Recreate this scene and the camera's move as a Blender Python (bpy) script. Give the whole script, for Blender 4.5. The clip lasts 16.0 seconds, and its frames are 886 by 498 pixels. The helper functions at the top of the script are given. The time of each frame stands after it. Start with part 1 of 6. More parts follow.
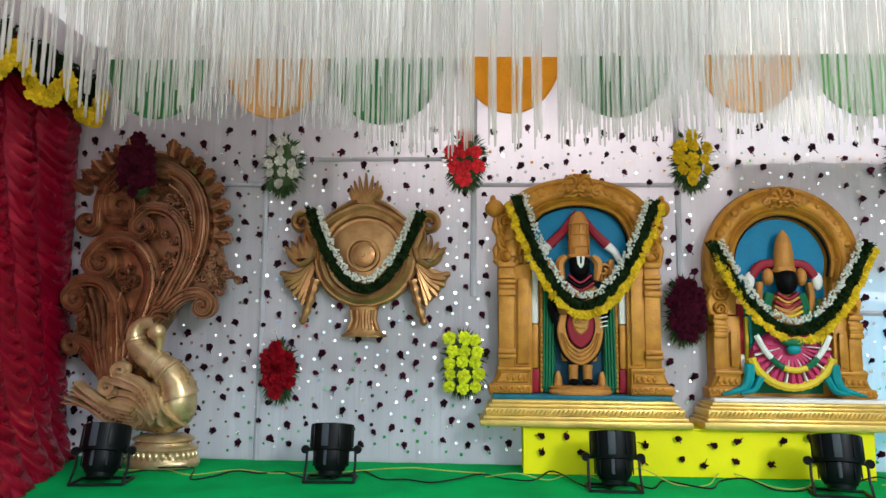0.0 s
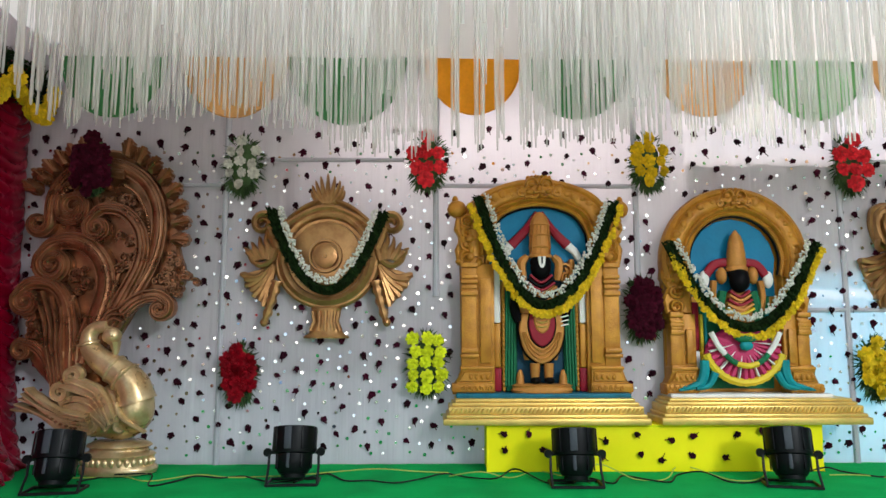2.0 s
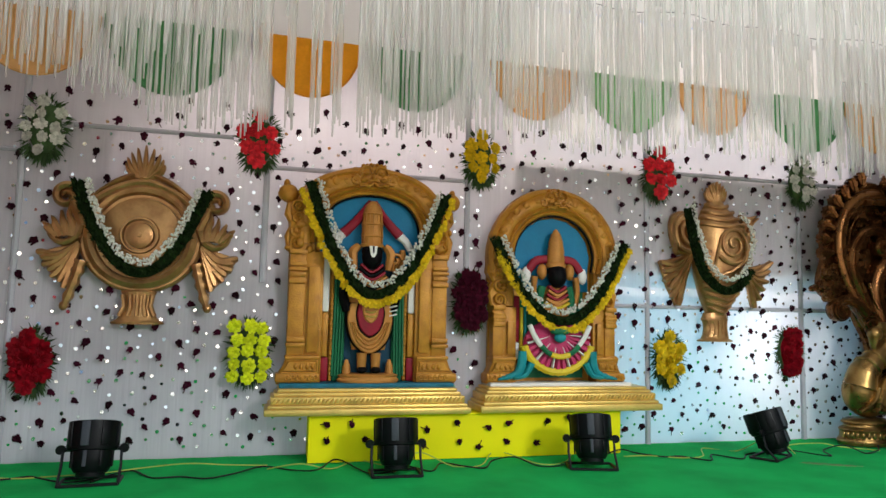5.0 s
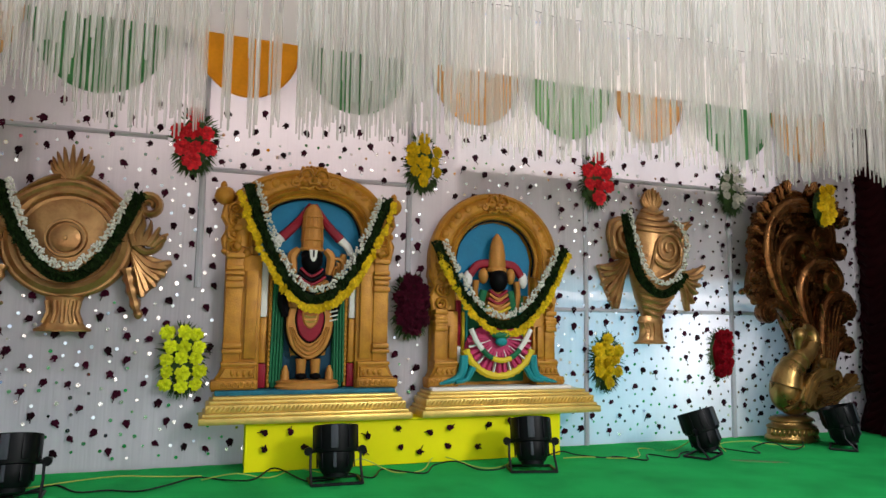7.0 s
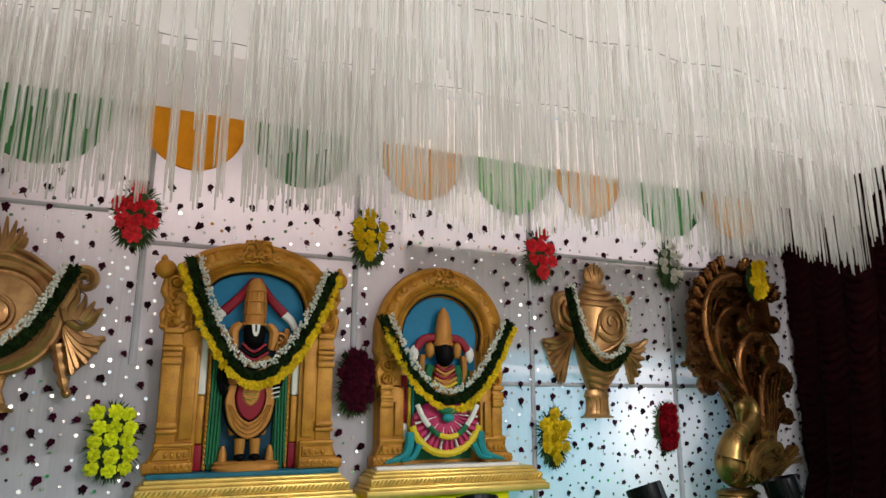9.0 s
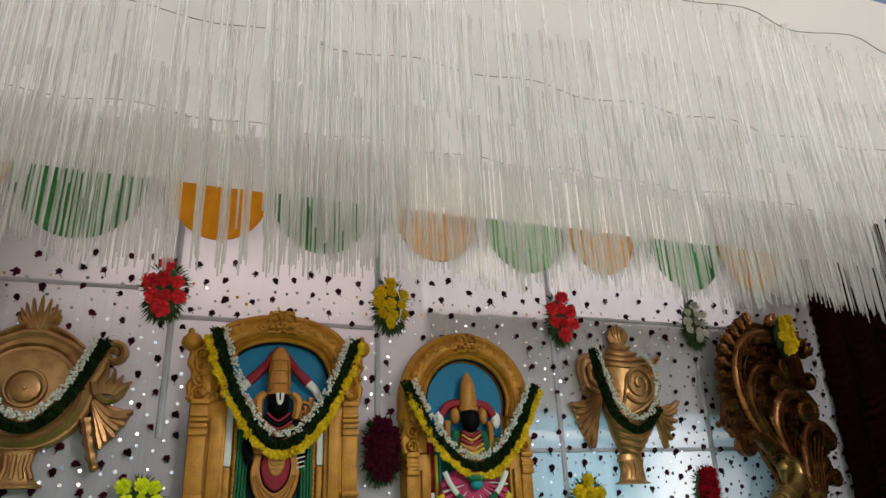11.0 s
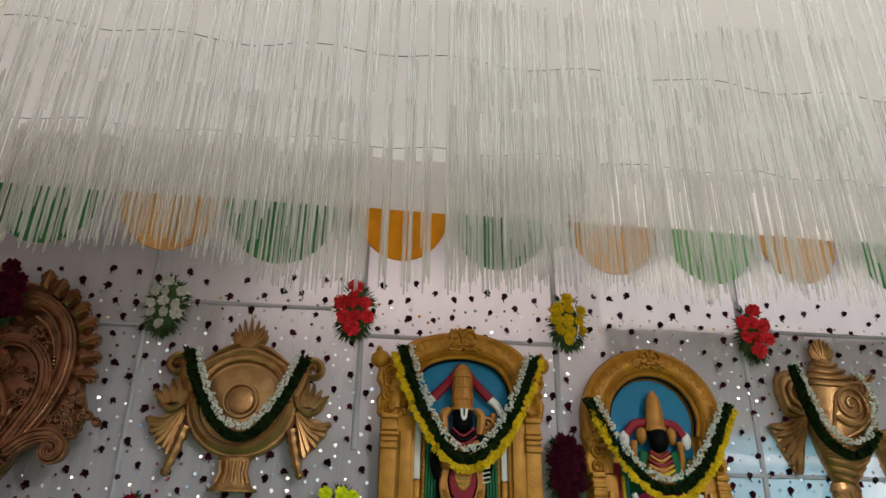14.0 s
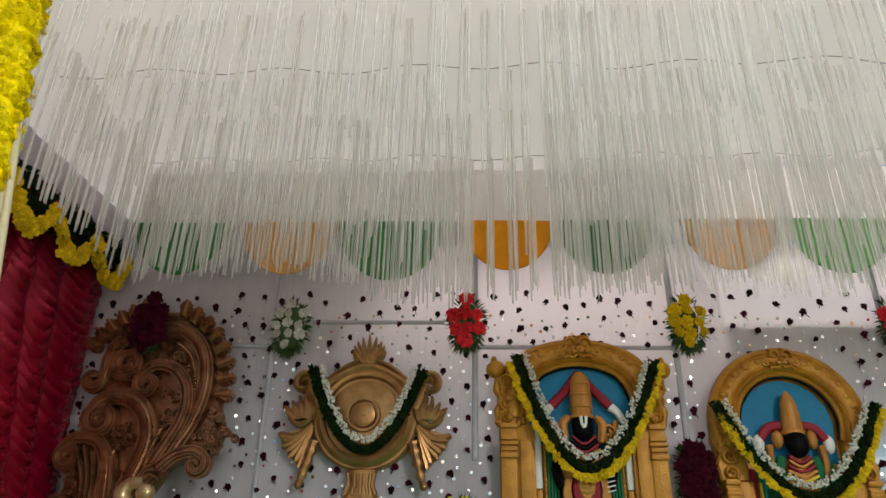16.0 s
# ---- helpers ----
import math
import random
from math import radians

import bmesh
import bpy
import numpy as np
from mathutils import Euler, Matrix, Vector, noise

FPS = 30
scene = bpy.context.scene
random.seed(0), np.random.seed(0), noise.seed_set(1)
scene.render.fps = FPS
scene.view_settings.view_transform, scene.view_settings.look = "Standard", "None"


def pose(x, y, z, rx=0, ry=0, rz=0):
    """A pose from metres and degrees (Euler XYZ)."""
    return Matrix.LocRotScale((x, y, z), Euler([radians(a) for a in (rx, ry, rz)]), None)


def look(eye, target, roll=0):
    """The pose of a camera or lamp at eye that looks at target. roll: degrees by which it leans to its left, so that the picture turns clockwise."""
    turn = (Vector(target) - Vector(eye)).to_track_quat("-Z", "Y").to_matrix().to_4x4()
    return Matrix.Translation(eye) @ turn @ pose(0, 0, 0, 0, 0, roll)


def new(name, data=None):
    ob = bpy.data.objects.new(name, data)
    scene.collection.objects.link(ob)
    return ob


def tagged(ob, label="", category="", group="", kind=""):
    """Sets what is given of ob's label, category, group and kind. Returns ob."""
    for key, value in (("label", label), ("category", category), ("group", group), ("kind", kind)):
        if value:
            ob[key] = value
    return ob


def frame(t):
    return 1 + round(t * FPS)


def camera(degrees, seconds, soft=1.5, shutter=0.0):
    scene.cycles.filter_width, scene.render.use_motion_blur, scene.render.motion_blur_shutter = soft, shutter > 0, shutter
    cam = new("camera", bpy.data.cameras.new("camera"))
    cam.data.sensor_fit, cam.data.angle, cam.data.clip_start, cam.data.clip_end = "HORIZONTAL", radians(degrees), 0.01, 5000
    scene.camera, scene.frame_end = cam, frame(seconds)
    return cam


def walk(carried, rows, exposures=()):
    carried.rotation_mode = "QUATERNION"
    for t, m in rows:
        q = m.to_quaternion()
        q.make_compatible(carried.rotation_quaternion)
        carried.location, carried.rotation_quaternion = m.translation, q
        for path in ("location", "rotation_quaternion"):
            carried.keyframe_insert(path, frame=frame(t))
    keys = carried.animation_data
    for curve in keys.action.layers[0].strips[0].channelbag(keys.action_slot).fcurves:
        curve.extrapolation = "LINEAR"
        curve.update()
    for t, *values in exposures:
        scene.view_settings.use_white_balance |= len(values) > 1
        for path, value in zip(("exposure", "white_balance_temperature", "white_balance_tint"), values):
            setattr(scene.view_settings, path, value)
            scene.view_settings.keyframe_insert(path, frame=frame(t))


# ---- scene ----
cam = camera(66.4, 16.0)
PATH = [
    (0, (0.225, -1.244, 0.884), (0.133, 0.74, 1.116), 0.6),
    (0.5, (0.224, -1.243, 0.87), (0.146, 0.74, 1.123), 0.6),
    (1, (0.225, -1.248, 0.861), (0.139, 0.734, 1.112), 1.1),
    (1.5, (0.195, -1.258, 0.858), (0.152, 0.724, 1.127), 0.9),
    (2, (0.194, -1.257, 0.872), (0.226, 0.729, 1.111), 0.0),
    (2.5, (0.217, -1.252, 0.877), (0.336, 0.732, 1.102), -0.0),
    (3, (0.219, -1.235, 0.881), (0.447, 0.741, 1.084), 0.8),
    (3.5, (0.227, -1.225, 0.887), (0.53, 0.742, 1.085), 1.0),
    (4, (0.23, -1.223, 0.901), (0.574, 0.738, 1.098), 0.9),
    (4.5, (0.243, -1.224, 0.91), (0.676, 0.719, 1.104), 1.2),
    (5, (0.247, -1.223, 0.92), (0.747, 0.704, 1.112), 1.2),
    (7.5, (0.279, -1.211, 0.915), (0.965, 0.655, 1.129), 0.9),
    (8, (0.29, -1.215, 0.895), (1.011, 0.634, 1.141), 1.0),
    (8.5, (0.297, -1.219, 0.88), (1.062, 0.591, 1.252), 0.6),
    (9, (0.289, -1.228, 0.873), (1.068, 0.56, 1.316), 0.0),
    (9.2, (0.285, -1.236, 0.866), (1.053, 0.547, 1.347), -0.4),
    (11.3, (0.348, -1.263, 0.58), (1.001, 0.478, 1.316), -2.0),
    (11.5, (0.346, -1.261, 0.574), (0.98, 0.491, 1.302), -1.7),
    (12, (0.319, -1.23, 0.572), (0.869, 0.545, 1.312), -1.4),
    (12.5, (0.296, -1.228, 0.561), (0.742, 0.546, 1.37), -0.4),
    (13, (0.277, -1.224, 0.552), (0.619, 0.573, 1.359), 0.0),
    (13.5, (0.266, -1.231, 0.549), (0.549, 0.584, 1.34), 0.3),
    (14, (0.251, -1.243, 0.543), (0.461, 0.578, 1.344), 1.0),
    (14.5, (0.261, -1.263, 0.521), (0.299, 0.561, 1.341), 1.1),
    (15, (0.258, -1.269, 0.503), (0.178, 0.545, 1.341), 1.0),
    (15.5, (0.268, -1.269, 0.49), (0.102, 0.542, 1.32), 1.6),
    (16, (0.276, -1.265, 0.488), (0.159, 0.546, 1.329), 1.3),
]
walk(cam, [(t, look(eye, target, roll)) for t, eye, target, roll in PATH], exposures=[(0, 0.26, 6420, 8), (2, 0.18, 6600, 9), (3.5, -0.08, 6850, 10), (5, -0.10, 6900, 11), (8, -0.20, 7100, 15), (9.2, -0.30, 7200, 15), (11.3, -0.52, 7080, 11), (13, -0.58, 7080, 11), (16, -0.44, 7150, 10)])

# ---- world and light ----
world = bpy.data.worlds.new("sky")
scene.world = world
world.use_nodes = True
wn = world.node_tree.nodes
sky = wn.new("ShaderNodeTexSky")
sky.sky_type, sky.sun_disc = "NISHITA", False
sky.sun_elevation, sky.sun_rotation = radians(52), radians(10)
world.node_tree.links.new(sky.outputs[0], wn["Background"].inputs[0])
wn["Background"].inputs[1].default_value = 0.10


def lamp(name, kind, place, energy, colour, **more):
    data = bpy.data.lights.new(name, kind)
    data.energy, data.color = energy, colour
    ob = new(name, data)
    ob.matrix_world = place
    if kind == "AREA":
        data.shape, data.size, data.size_y = "RECTANGLE", more["wide"], more["high"]
    else:
        data.angle = radians(more["angle"])
    return ob


lamp("sun", "SUN", look((3.2, 11.0, 13.6), (1.2, 0.5, 0)), 4.2, (1.0, 0.93, 0.86), angle=1.0)
# area lamps stand in for open daylight and sunlit ground before the stage
lamp("front_daylight", "AREA", look((5.4, -6.0, 4.2), (1.2, 3.3, 0.55)), 425, (0.90, 0.96, 1.0), wide=1.7, high=1.2)
# weaker wide fill added beside the key lamp
lamp("front_fill_wide", "AREA", look((1.8, -6.0, 2.3), (1.2, 3.3, 0.9)), 55, (0.88, 0.95, 1.0), wide=9.0, high=3.2)
lamp("high_front_daylight", "AREA", look((2.8, -6.0, 7.6), (1.4, 3.0, 0.2)), 360, (0.88, 0.95, 1.0), wide=9.0, high=3.2)
lamp("sunlit_ground_bounce", "AREA", look((0.9, -4.3, 0.02), (0.9, -4.2, 2.4)), 600, (1.0, 0.965, 0.93), wide=8.5, high=4.6)
# area lamps stand in for daylight behind the gaps of the rear wall
lamp("rear_daylight", "AREA", look((3.4, 3.95, 0.55), (3.4, 3.3, 0.55)), 13, (0.22, 0.80, 1.0), wide=1.5, high=1.0)
lamp("rear_daylight_gap", "AREA", look((4.05, 3.75, 0.72), (4.05, 3.3, 0.62)), 7, (1.0, 0.97, 0.92), wide=0.35, high=0.6)
lamp("upper_rear_daylight", "AREA", look((3.1, 3.95, 2.5), (3.1, 3.3, 2.4)), 10, (1.0, 0.93, 0.91), wide=3.0, high=0.5)

# fill lamp added inside the closed board box to brighten the upper cloth
lamp("rear_fill_soft", "AREA", look((0.75, 3.86, 2.22), (0.75, 3.3, 2.15)), 15, (1.0, 0.92, 0.90), wide=2.3, high=0.4)

# added fill lamp, brightens and cools the foot of the cloth
lamp("rear_fill_low", "AREA", look((-0.5, 3.80, 0.18), (-0.5, 3.3, 0.22)), 4, (0.70, 0.86, 1.0), wide=4.0, high=0.3)

# ---- materials ----


def mat(name, colour, rough=0.6, metal=0.0, vary=0.25, scale=6.0, fine=60.0, bump=0.15, relief=0.01, through_light=0.0, island=0.0, each=0.0,
        dirt=None, sheen=0.0, coat=0.0, spec=0.18, clear=0.0, pleats=0.0):
    """A surface with two scales of variation, and fine relief."""
    m = bpy.data.materials.new(name)
    m.use_nodes = True
    nt = m.node_tree
    n, link = nt.nodes, nt.links.new
    b = n["Principled BSDF"]
    co = n.new("ShaderNodeTexCoord")
    big, small = n.new("ShaderNodeTexNoise"), n.new("ShaderNodeTexNoise")
    big.inputs["Scale"].default_value, small.inputs["Scale"].default_value = scale, fine
    big.inputs["Detail"].default_value = 5
    for t in (big, small):
        link(co.outputs["Object"], t.inputs["Vector"])
    mix = n.new("ShaderNodeMix")
    mix.data_type = "RGBA"
    dark = dirt or tuple(c * (1 - vary) for c in colour)
    mix.inputs["A"].default_value, mix.inputs["B"].default_value = (*dark, 1), (*colour, 1)
    ramp = n.new("ShaderNodeMapRange")
    ramp.inputs["From Min"].default_value, ramp.inputs["From Max"].default_value = 0.32, 0.62
    link(big.outputs["Fac"], ramp.inputs["Value"])
    link(ramp.outputs[0], mix.inputs["Factor"])
    hsv = n.new("ShaderNodeHueSaturation")
    link(mix.outputs["Result"], hsv.inputs["Color"])
    val = n.new("ShaderNodeMapRange")
    val.inputs["To Min"].default_value, val.inputs["To Max"].default_value = 1 - vary * 0.6, 1 + vary * 0.6
    link(small.outputs["Fac"], val.inputs["Value"])
    last = val.outputs[0]
    for amount, socket in ((island, "geo"), (each, "obj")):
        if amount:
            src = n.new("ShaderNodeNewGeometry").outputs["Random Per Island"] if socket == "geo" else n.new("ShaderNodeObjectInfo").outputs["Random"]
            r = n.new("ShaderNodeMapRange")
            r.inputs["To Min"].default_value, r.inputs["To Max"].default_value = 1 - amount, 1 + amount
            link(src, r.inputs["Value"])
            mul = n.new("ShaderNodeMath")
            mul.operation = "MULTIPLY"
            link(last, mul.inputs[0])
            link(r.outputs[0], mul.inputs[1])
            last = mul.outputs[0]
    link(last, hsv.inputs["Value"])
    link(hsv.outputs["Color"], b.inputs["Base Color"])
    rr = n.new("ShaderNodeMapRange")
    rr.inputs["To Min"].default_value, rr.inputs["To Max"].default_value = max(0.05, rough - 0.12), min(1, rough + 0.12)
    link(big.outputs["Fac"], rr.inputs["Value"])
    link(rr.outputs[0], b.inputs["Roughness"])
    b.inputs["Metallic"].default_value = metal
    b.inputs["Specular IOR Level"].default_value = spec
    b.inputs["Sheen Weight"].default_value = sheen
    b.inputs["Coat Weight"].default_value = coat
    if bump:
        bp = n.new("ShaderNodeBump")
        bp.inputs["Strength"].default_value, bp.inputs["Distance"].default_value = bump, relief
        link(small.outputs["Fac"], bp.inputs["Height"])
        link(bp.outputs[0], b.inputs["Normal"])
        if pleats:
            lanes, wide, ply = n.new("ShaderNodeMapping"), n.new("ShaderNodeTexNoise"), n.new("ShaderNodeBump")
            lanes.inputs["Scale"].default_value = (14.0, 14.0, 0.5)
            wide.inputs["Scale"].default_value, wide.inputs["Detail"].default_value = 1.0, 3
            link(co.outputs["Object"], lanes.inputs[0])
            link(lanes.outputs[0], wide.inputs["Vector"])
            ply.inputs["Strength"].default_value, ply.inputs["Distance"].default_value = 0.8, pleats
            link(wide.outputs["Fac"], ply.inputs["Height"])
            link(bp.outputs[0], ply.inputs["Normal"])
            link(ply.outputs[0], b.inputs["Normal"])
    if through_light:
        tr = n.new("ShaderNodeBsdfTranslucent")
        link(hsv.outputs["Color"], tr.inputs["Color"])
        mx = n.new("ShaderNodeMixShader")
        mx.inputs[0].default_value = through_light
        link(b.outputs[0], mx.inputs[1])
        link(tr.outputs[0], mx.inputs[2])
        link(mx.outputs[0], n["Material Output"].inputs[0])
        if clear:
            see, sheer = n.new("ShaderNodeBsdfTransparent"), n.new("ShaderNodeMixShader")
            sheer.inputs[0].default_value = clear
            link(mx.outputs[0], sheer.inputs[1])
            link(see.outputs[0], sheer.inputs[2])
            link(sheer.outputs[0], n["Material Output"].inputs[0])
    return m


CLOTH = mat("white_cloth", (0.75, 0.70, 0.755), 0.8, vary=0.10, scale=1.6, fine=260, bump=0.10, relief=0.002, through_light=0.42, pleats=0.02)
ROOF = mat("roof_cloth", (0.80, 0.775, 0.755), 0.8, vary=0.05, scale=1.2, fine=220, bump=0.08, relief=0.002, through_light=0.45)
PELMETCLOTH = mat("thick_white_cloth", (0.93, 0.915, 0.90), 0.8, vary=0.05, scale=1.2, fine=220, bump=0.08, relief=0.002, through_light=0.5)
TINTSHEET = mat("blue_tint_sheet", (0.16, 0.62, 0.86), 0.6, vary=0.15, scale=1.5, fine=150, through_light=0.55)
STRING = mat("white_string", (0.97, 0.96, 0.945), 0.5, vary=0.05, scale=3, fine=150, bump=0.1, relief=0.002, through_light=0.5, island=0.03, spec=0.2, clear=0.58)
BOARD = mat("grey_board", (0.32, 0.32, 0.34), 0.8, vary=0.2)
PIPE = mat("grey_silhouette_pipe", (0.46, 0.45, 0.50), 0.6, vary=0.15, fine=120)
CARPET = mat("green_carpet", (0.003, 0.43, 0.10), 0.95, vary=0.28, scale=3.0, fine=420, bump=0.6, relief=0.004, spec=0.08)
SMUDGE = mat("trodden_sand", (0.13, 0.20, 0.085), 0.95, vary=0.45, scale=30, fine=300, bump=0.4, relief=0.003, dirt=(0.015, 0.30, 0.08), spec=0.08)
SAND = mat("sandy_floor", (0.42, 0.36, 0.29), 0.9, vary=0.25, scale=2, fine=150)
CRIMSON = mat("crimson_satin", (0.36, 0.002, 0.026), 0.26, 0.4, vary=0.25, scale=4, fine=90, bump=0.1, relief=0.003, spec=0.45)
# the right side's shade is put into this near-black maroon
SHADED_MAROON = mat("shaded_maroon_satin", (0.016, 0.0006, 0.0018), 0.6, spec=0.06, vary=0.2, scale=4, fine=90, bump=0.15, relief=0.004)
OCHRE = mat("ochre_gold_paint", (0.50, 0.225, 0.026), 0.40, 0.18, vary=0.24, scale=13, fine=90, bump=0.4, relief=0.007, dirt=(0.36, 0.145, 0.017), spec=0.3)
GILT = mat("yellow_gilt", (0.80, 0.55, 0.16), 0.34, 0.5, vary=0.2, scale=8, fine=80, bump=0.25, relief=0.005)
BRONZE = mat("copper_gold_paint", (0.46, 0.255, 0.10), 0.33, 0.62, vary=0.24, scale=12, fine=70, bump=0.3, relief=0.006, dirt=(0.33, 0.155, 0.062), spec=0.3)
PEACOCK = mat("aged_copper_paint", (0.38, 0.18, 0.092), 0.30, 0.78, vary=0.28, scale=9, fine=60, bump=0.25, relief=0.005, dirt=(0.20, 0.083, 0.04), spec=0.3)
BURNISHED = mat("burnished_gold_paint", (0.68, 0.51, 0.29), 0.30, 0.62, vary=0.25, scale=8, fine=70, bump=0.2, relief=0.004, dirt=(0.45, 0.28, 0.12))
# darker copies of the peacock golds, carrying the right side's shade
SHADED_GOLD = mat("shaded_gold_paint", (0.20, 0.085, 0.028), 0.26, 0.85, vary=0.35, scale=8, fine=60, bump=0.3, relief=0.006, dirt=(0.08, 0.028, 0.010))
SHADED_BURNISHED = mat("shaded_burnished_paint", (0.36, 0.22, 0.075), 0.30, 0.85, vary=0.3, scale=8, fine=60, bump=0.25, relief=0.005, dirt=(0.2, 0.11, 0.035))
BLUE = mat("sky_blue_paint", (0.004, 0.19, 0.36), 0.5, vary=0.15, scale=6)
NAVY = mat("dark_teal_paint", (0.004, 0.055, 0.10), 0.5, vary=0.2)
STEPBLUE = mat("dull_blue_paint", (0.012, 0.15, 0.22), 0.5, vary=0.35, scale=9)
TEAL = mat("teal_paint", (0.01, 0.27, 0.30), 0.45, vary=0.2)
GREEN = mat("green_paint", (0.01, 0.15, 0.065), 0.5, vary=0.25)
RED = mat("red_paint", (0.27, 0.010, 0.024), 0.45, vary=0.2)
PINK = mat("magenta_paint", (0.55, 0.045, 0.14), 0.45, vary=0.2)
WHITE = mat("white_paint", (0.78, 0.77, 0.74), 0.5, vary=0.1)
BLACK = mat("black_paint", (0.004, 0.0036, 0.0045), 0.5, vary=0.1, spec=0.06)
SKIN = mat("tan_gold_paint", (0.50, 0.215, 0.05), 0.42, 0.15, vary=0.22, scale=14, fine=90, bump=0.25)
LEMON = mat("yellow_paint", (0.72, 0.52, 0.03), 0.45, vary=0.15)
YCLOTH = mat("yellow_cloth", (0.90, 0.80, 0.008), 0.7, vary=0.1, scale=2.5, fine=240, bump=0.12, relief=0.003)
PLASTIC = mat("black_plastic", (0.0035, 0.004, 0.005), 0.40, vary=0.2, scale=14, fine=200, bump=0.08, relief=0.001, spec=0.16)
STEEL = mat("black_steel", (0.02, 0.02, 0.022), 0.45, 0.5, vary=0.2)
GLASS = mat("dark_lens", (0.03, 0.03, 0.035), 0.12, vary=0.1, coat=0.6)
LEAF = mat("fern_leaf", (0.05, 0.095, 0.032), 0.65, spec=0.2, vary=0.35, scale=20, island=0.4)
DARKLEAF = mat("dark_leaf_strand", (0.010, 0.024, 0.005), 0.8, spec=0.1, vary=0.35, scale=30, island=0.5)
MARIGOLD = mat("yellow_flower", (0.74, 0.49, 0.012), 0.7, vary=0.2, scale=40, each=0.12, island=0.15)
ACID = mat("lemon_flower", (0.74, 0.80, 0.02), 0.65, vary=0.18, scale=40, each=0.1, island=0.15)
# brighter than the marigold yellow: open daylight on the post put into colour
DAYLIT_YELLOW = mat("daylit_yellow_flower", (0.93, 0.77, 0.006), 0.7, vary=0.25, scale=40, each=0.1, island=0.2)
IVORY = mat("ivory_flower", (0.64, 0.635, 0.57), 0.7, vary=0.15, scale=40, each=0.08, island=0.15)
SCARLET = mat("scarlet_flower", (0.84, 0.03, 0.045), 0.65, vary=0.35, scale=40, each=0.1, island=0.15, spec=0.2)
BLOOD = mat("dark_red_flower", (0.26, 0.002, 0.009), 0.7, vary=0.3, scale=40, each=0.15, island=0.25, spec=0.1)
WINE = mat("wine_flower", (0.055, 0.003, 0.013), 0.8, vary=0.3, scale=40, each=0.2, island=0.3, spec=0.1)
ROSE = mat("small_rose", (0.04, 0.0015, 0.012), 0.75, vary=0.3, scale=60, each=0.7, island=0.2, spec=0.15)
MIRROR = mat("mirror_sequin", (0.90, 0.91, 0.93), 0.16, 1.0, vary=0.05, bump=0.0, spec=0.6)
ORANGE = mat("orange_satin", (0.78, 0.30, 0.012), 0.5, vary=0.18, scale=5, through_light=0.25)
PEACH = mat("peach_satin", (0.66, 0.36, 0.14), 0.5, vary=0.15, scale=5, through_light=0.25)
MINT = mat("green_satin", (0.06, 0.24, 0.085), 0.5, vary=0.2, scale=5, through_light=0.25)
LIME = mat("pale_green_satin", (0.16, 0.40, 0.15), 0.5, vary=0.18, scale=5, through_light=0.25)
CREAM = mat("cream_pole_paint", (0.62, 0.56, 0.36), 0.5, vary=0.15)
PLASTIC_GREY = mat("lighter_grey_plastic", (0.06, 0.067, 0.08), 0.5, vary=0.2, spec=0.2)
WIRE = mat("grey_wire", (0.10, 0.10, 0.10), 0.5, vary=0.2)
CABLE = mat("black_cable", (0.01, 0.01, 0.01), 0.5, vary=0.1)
LIMEWIRE = mat("yellow_green_cable", (0.42, 0.50, 0.10), 0.5, vary=0.15)

# ---- mesh helpers ----


def finish(bm, name, materials, smooth=40):
    bmesh.ops.recalc_face_normals(bm, faces=bm.faces)
    me = bpy.data.meshes.new(name)
    bm.to_mesh(me)
    bm.free()
    for m in materials:
        me.materials.append(m)
    if smooth:
        me.shade_smooth()
        me.set_sharp_from_angle(angle=radians(smooth))
    return me


def part(name, bm, material, parent, label="", smooth=40):
    ob = new(name, finish(bm, name, [material], smooth))
    ob.parent = parent
    return tagged(ob, label)


def thing(name, place, label, category, group="", kind=""):
    ob = new(name)
    ob.empty_display_size = 0.1
    ob.location = place
    return tagged(ob, label, category, group, kind)


def solid(name, bm, material, label, category="", group="", kind="", smooth=40, place=(0, 0, 0)):
    ob = new(name, finish(bm, name, material if isinstance(material, list) else [material], smooth))
    ob.location = place
    return tagged(ob, label, category, group, kind)


def box(bm, x0, x1, y0, y1, z0, z1, bevel=0.0):
    r = bmesh.ops.create_cube(bm, size=1)
    bmesh.ops.scale(bm, vec=(x1 - x0, y1 - y0, z1 - z0), verts=r["verts"])
    bmesh.ops.translate(bm, vec=((x0 + x1) / 2, (y0 + y1) / 2, (z0 + z1) / 2), verts=r["verts"])
    if bevel:
        edges = list({e for v in r["verts"] for e in v.link_edges})
        bmesh.ops.bevel(bm, geom=edges, offset=bevel, segments=2, affect="EDGES", profile=0.5)


def ball(bm, c, r, sub=2, rough=0.0, mi=0):
    m = Matrix.Translation(c) @ Matrix.Diagonal((*(r if isinstance(r, tuple) else (r, r, r)), 1))
    out = bmesh.ops.create_icosphere(bm, subdivisions=sub, radius=1, matrix=m)
    if rough:
        for v in out["verts"]:
            d = v.co - Vector(c)
            v.co = Vector(c) + d * (1 + rough * noise.noise(v.co * 40))
    if mi:
        for f in {f for v in out["verts"] for f in v.link_faces}:
            f.material_index = mi


def rings(bm, loops, closed=True, caps=True, mi=0):
    """Skin a row of vertex loops of equal length."""
    vs = [[bm.verts.new(p) for p in loop] for loop in loops]
    n = len(vs[0])
    for a, b in zip(vs, vs[1:]):
        for i in range(n if closed else n - 1):
            bm.faces.new((a[i], a[(i + 1) % n], b[(i + 1) % n], b[i])).material_index = mi
    if caps and closed and n > 2:
        bm.faces.new(vs[0][::-1]).material_index = mi
        bm.faces.new(vs[-1]).material_index = mi


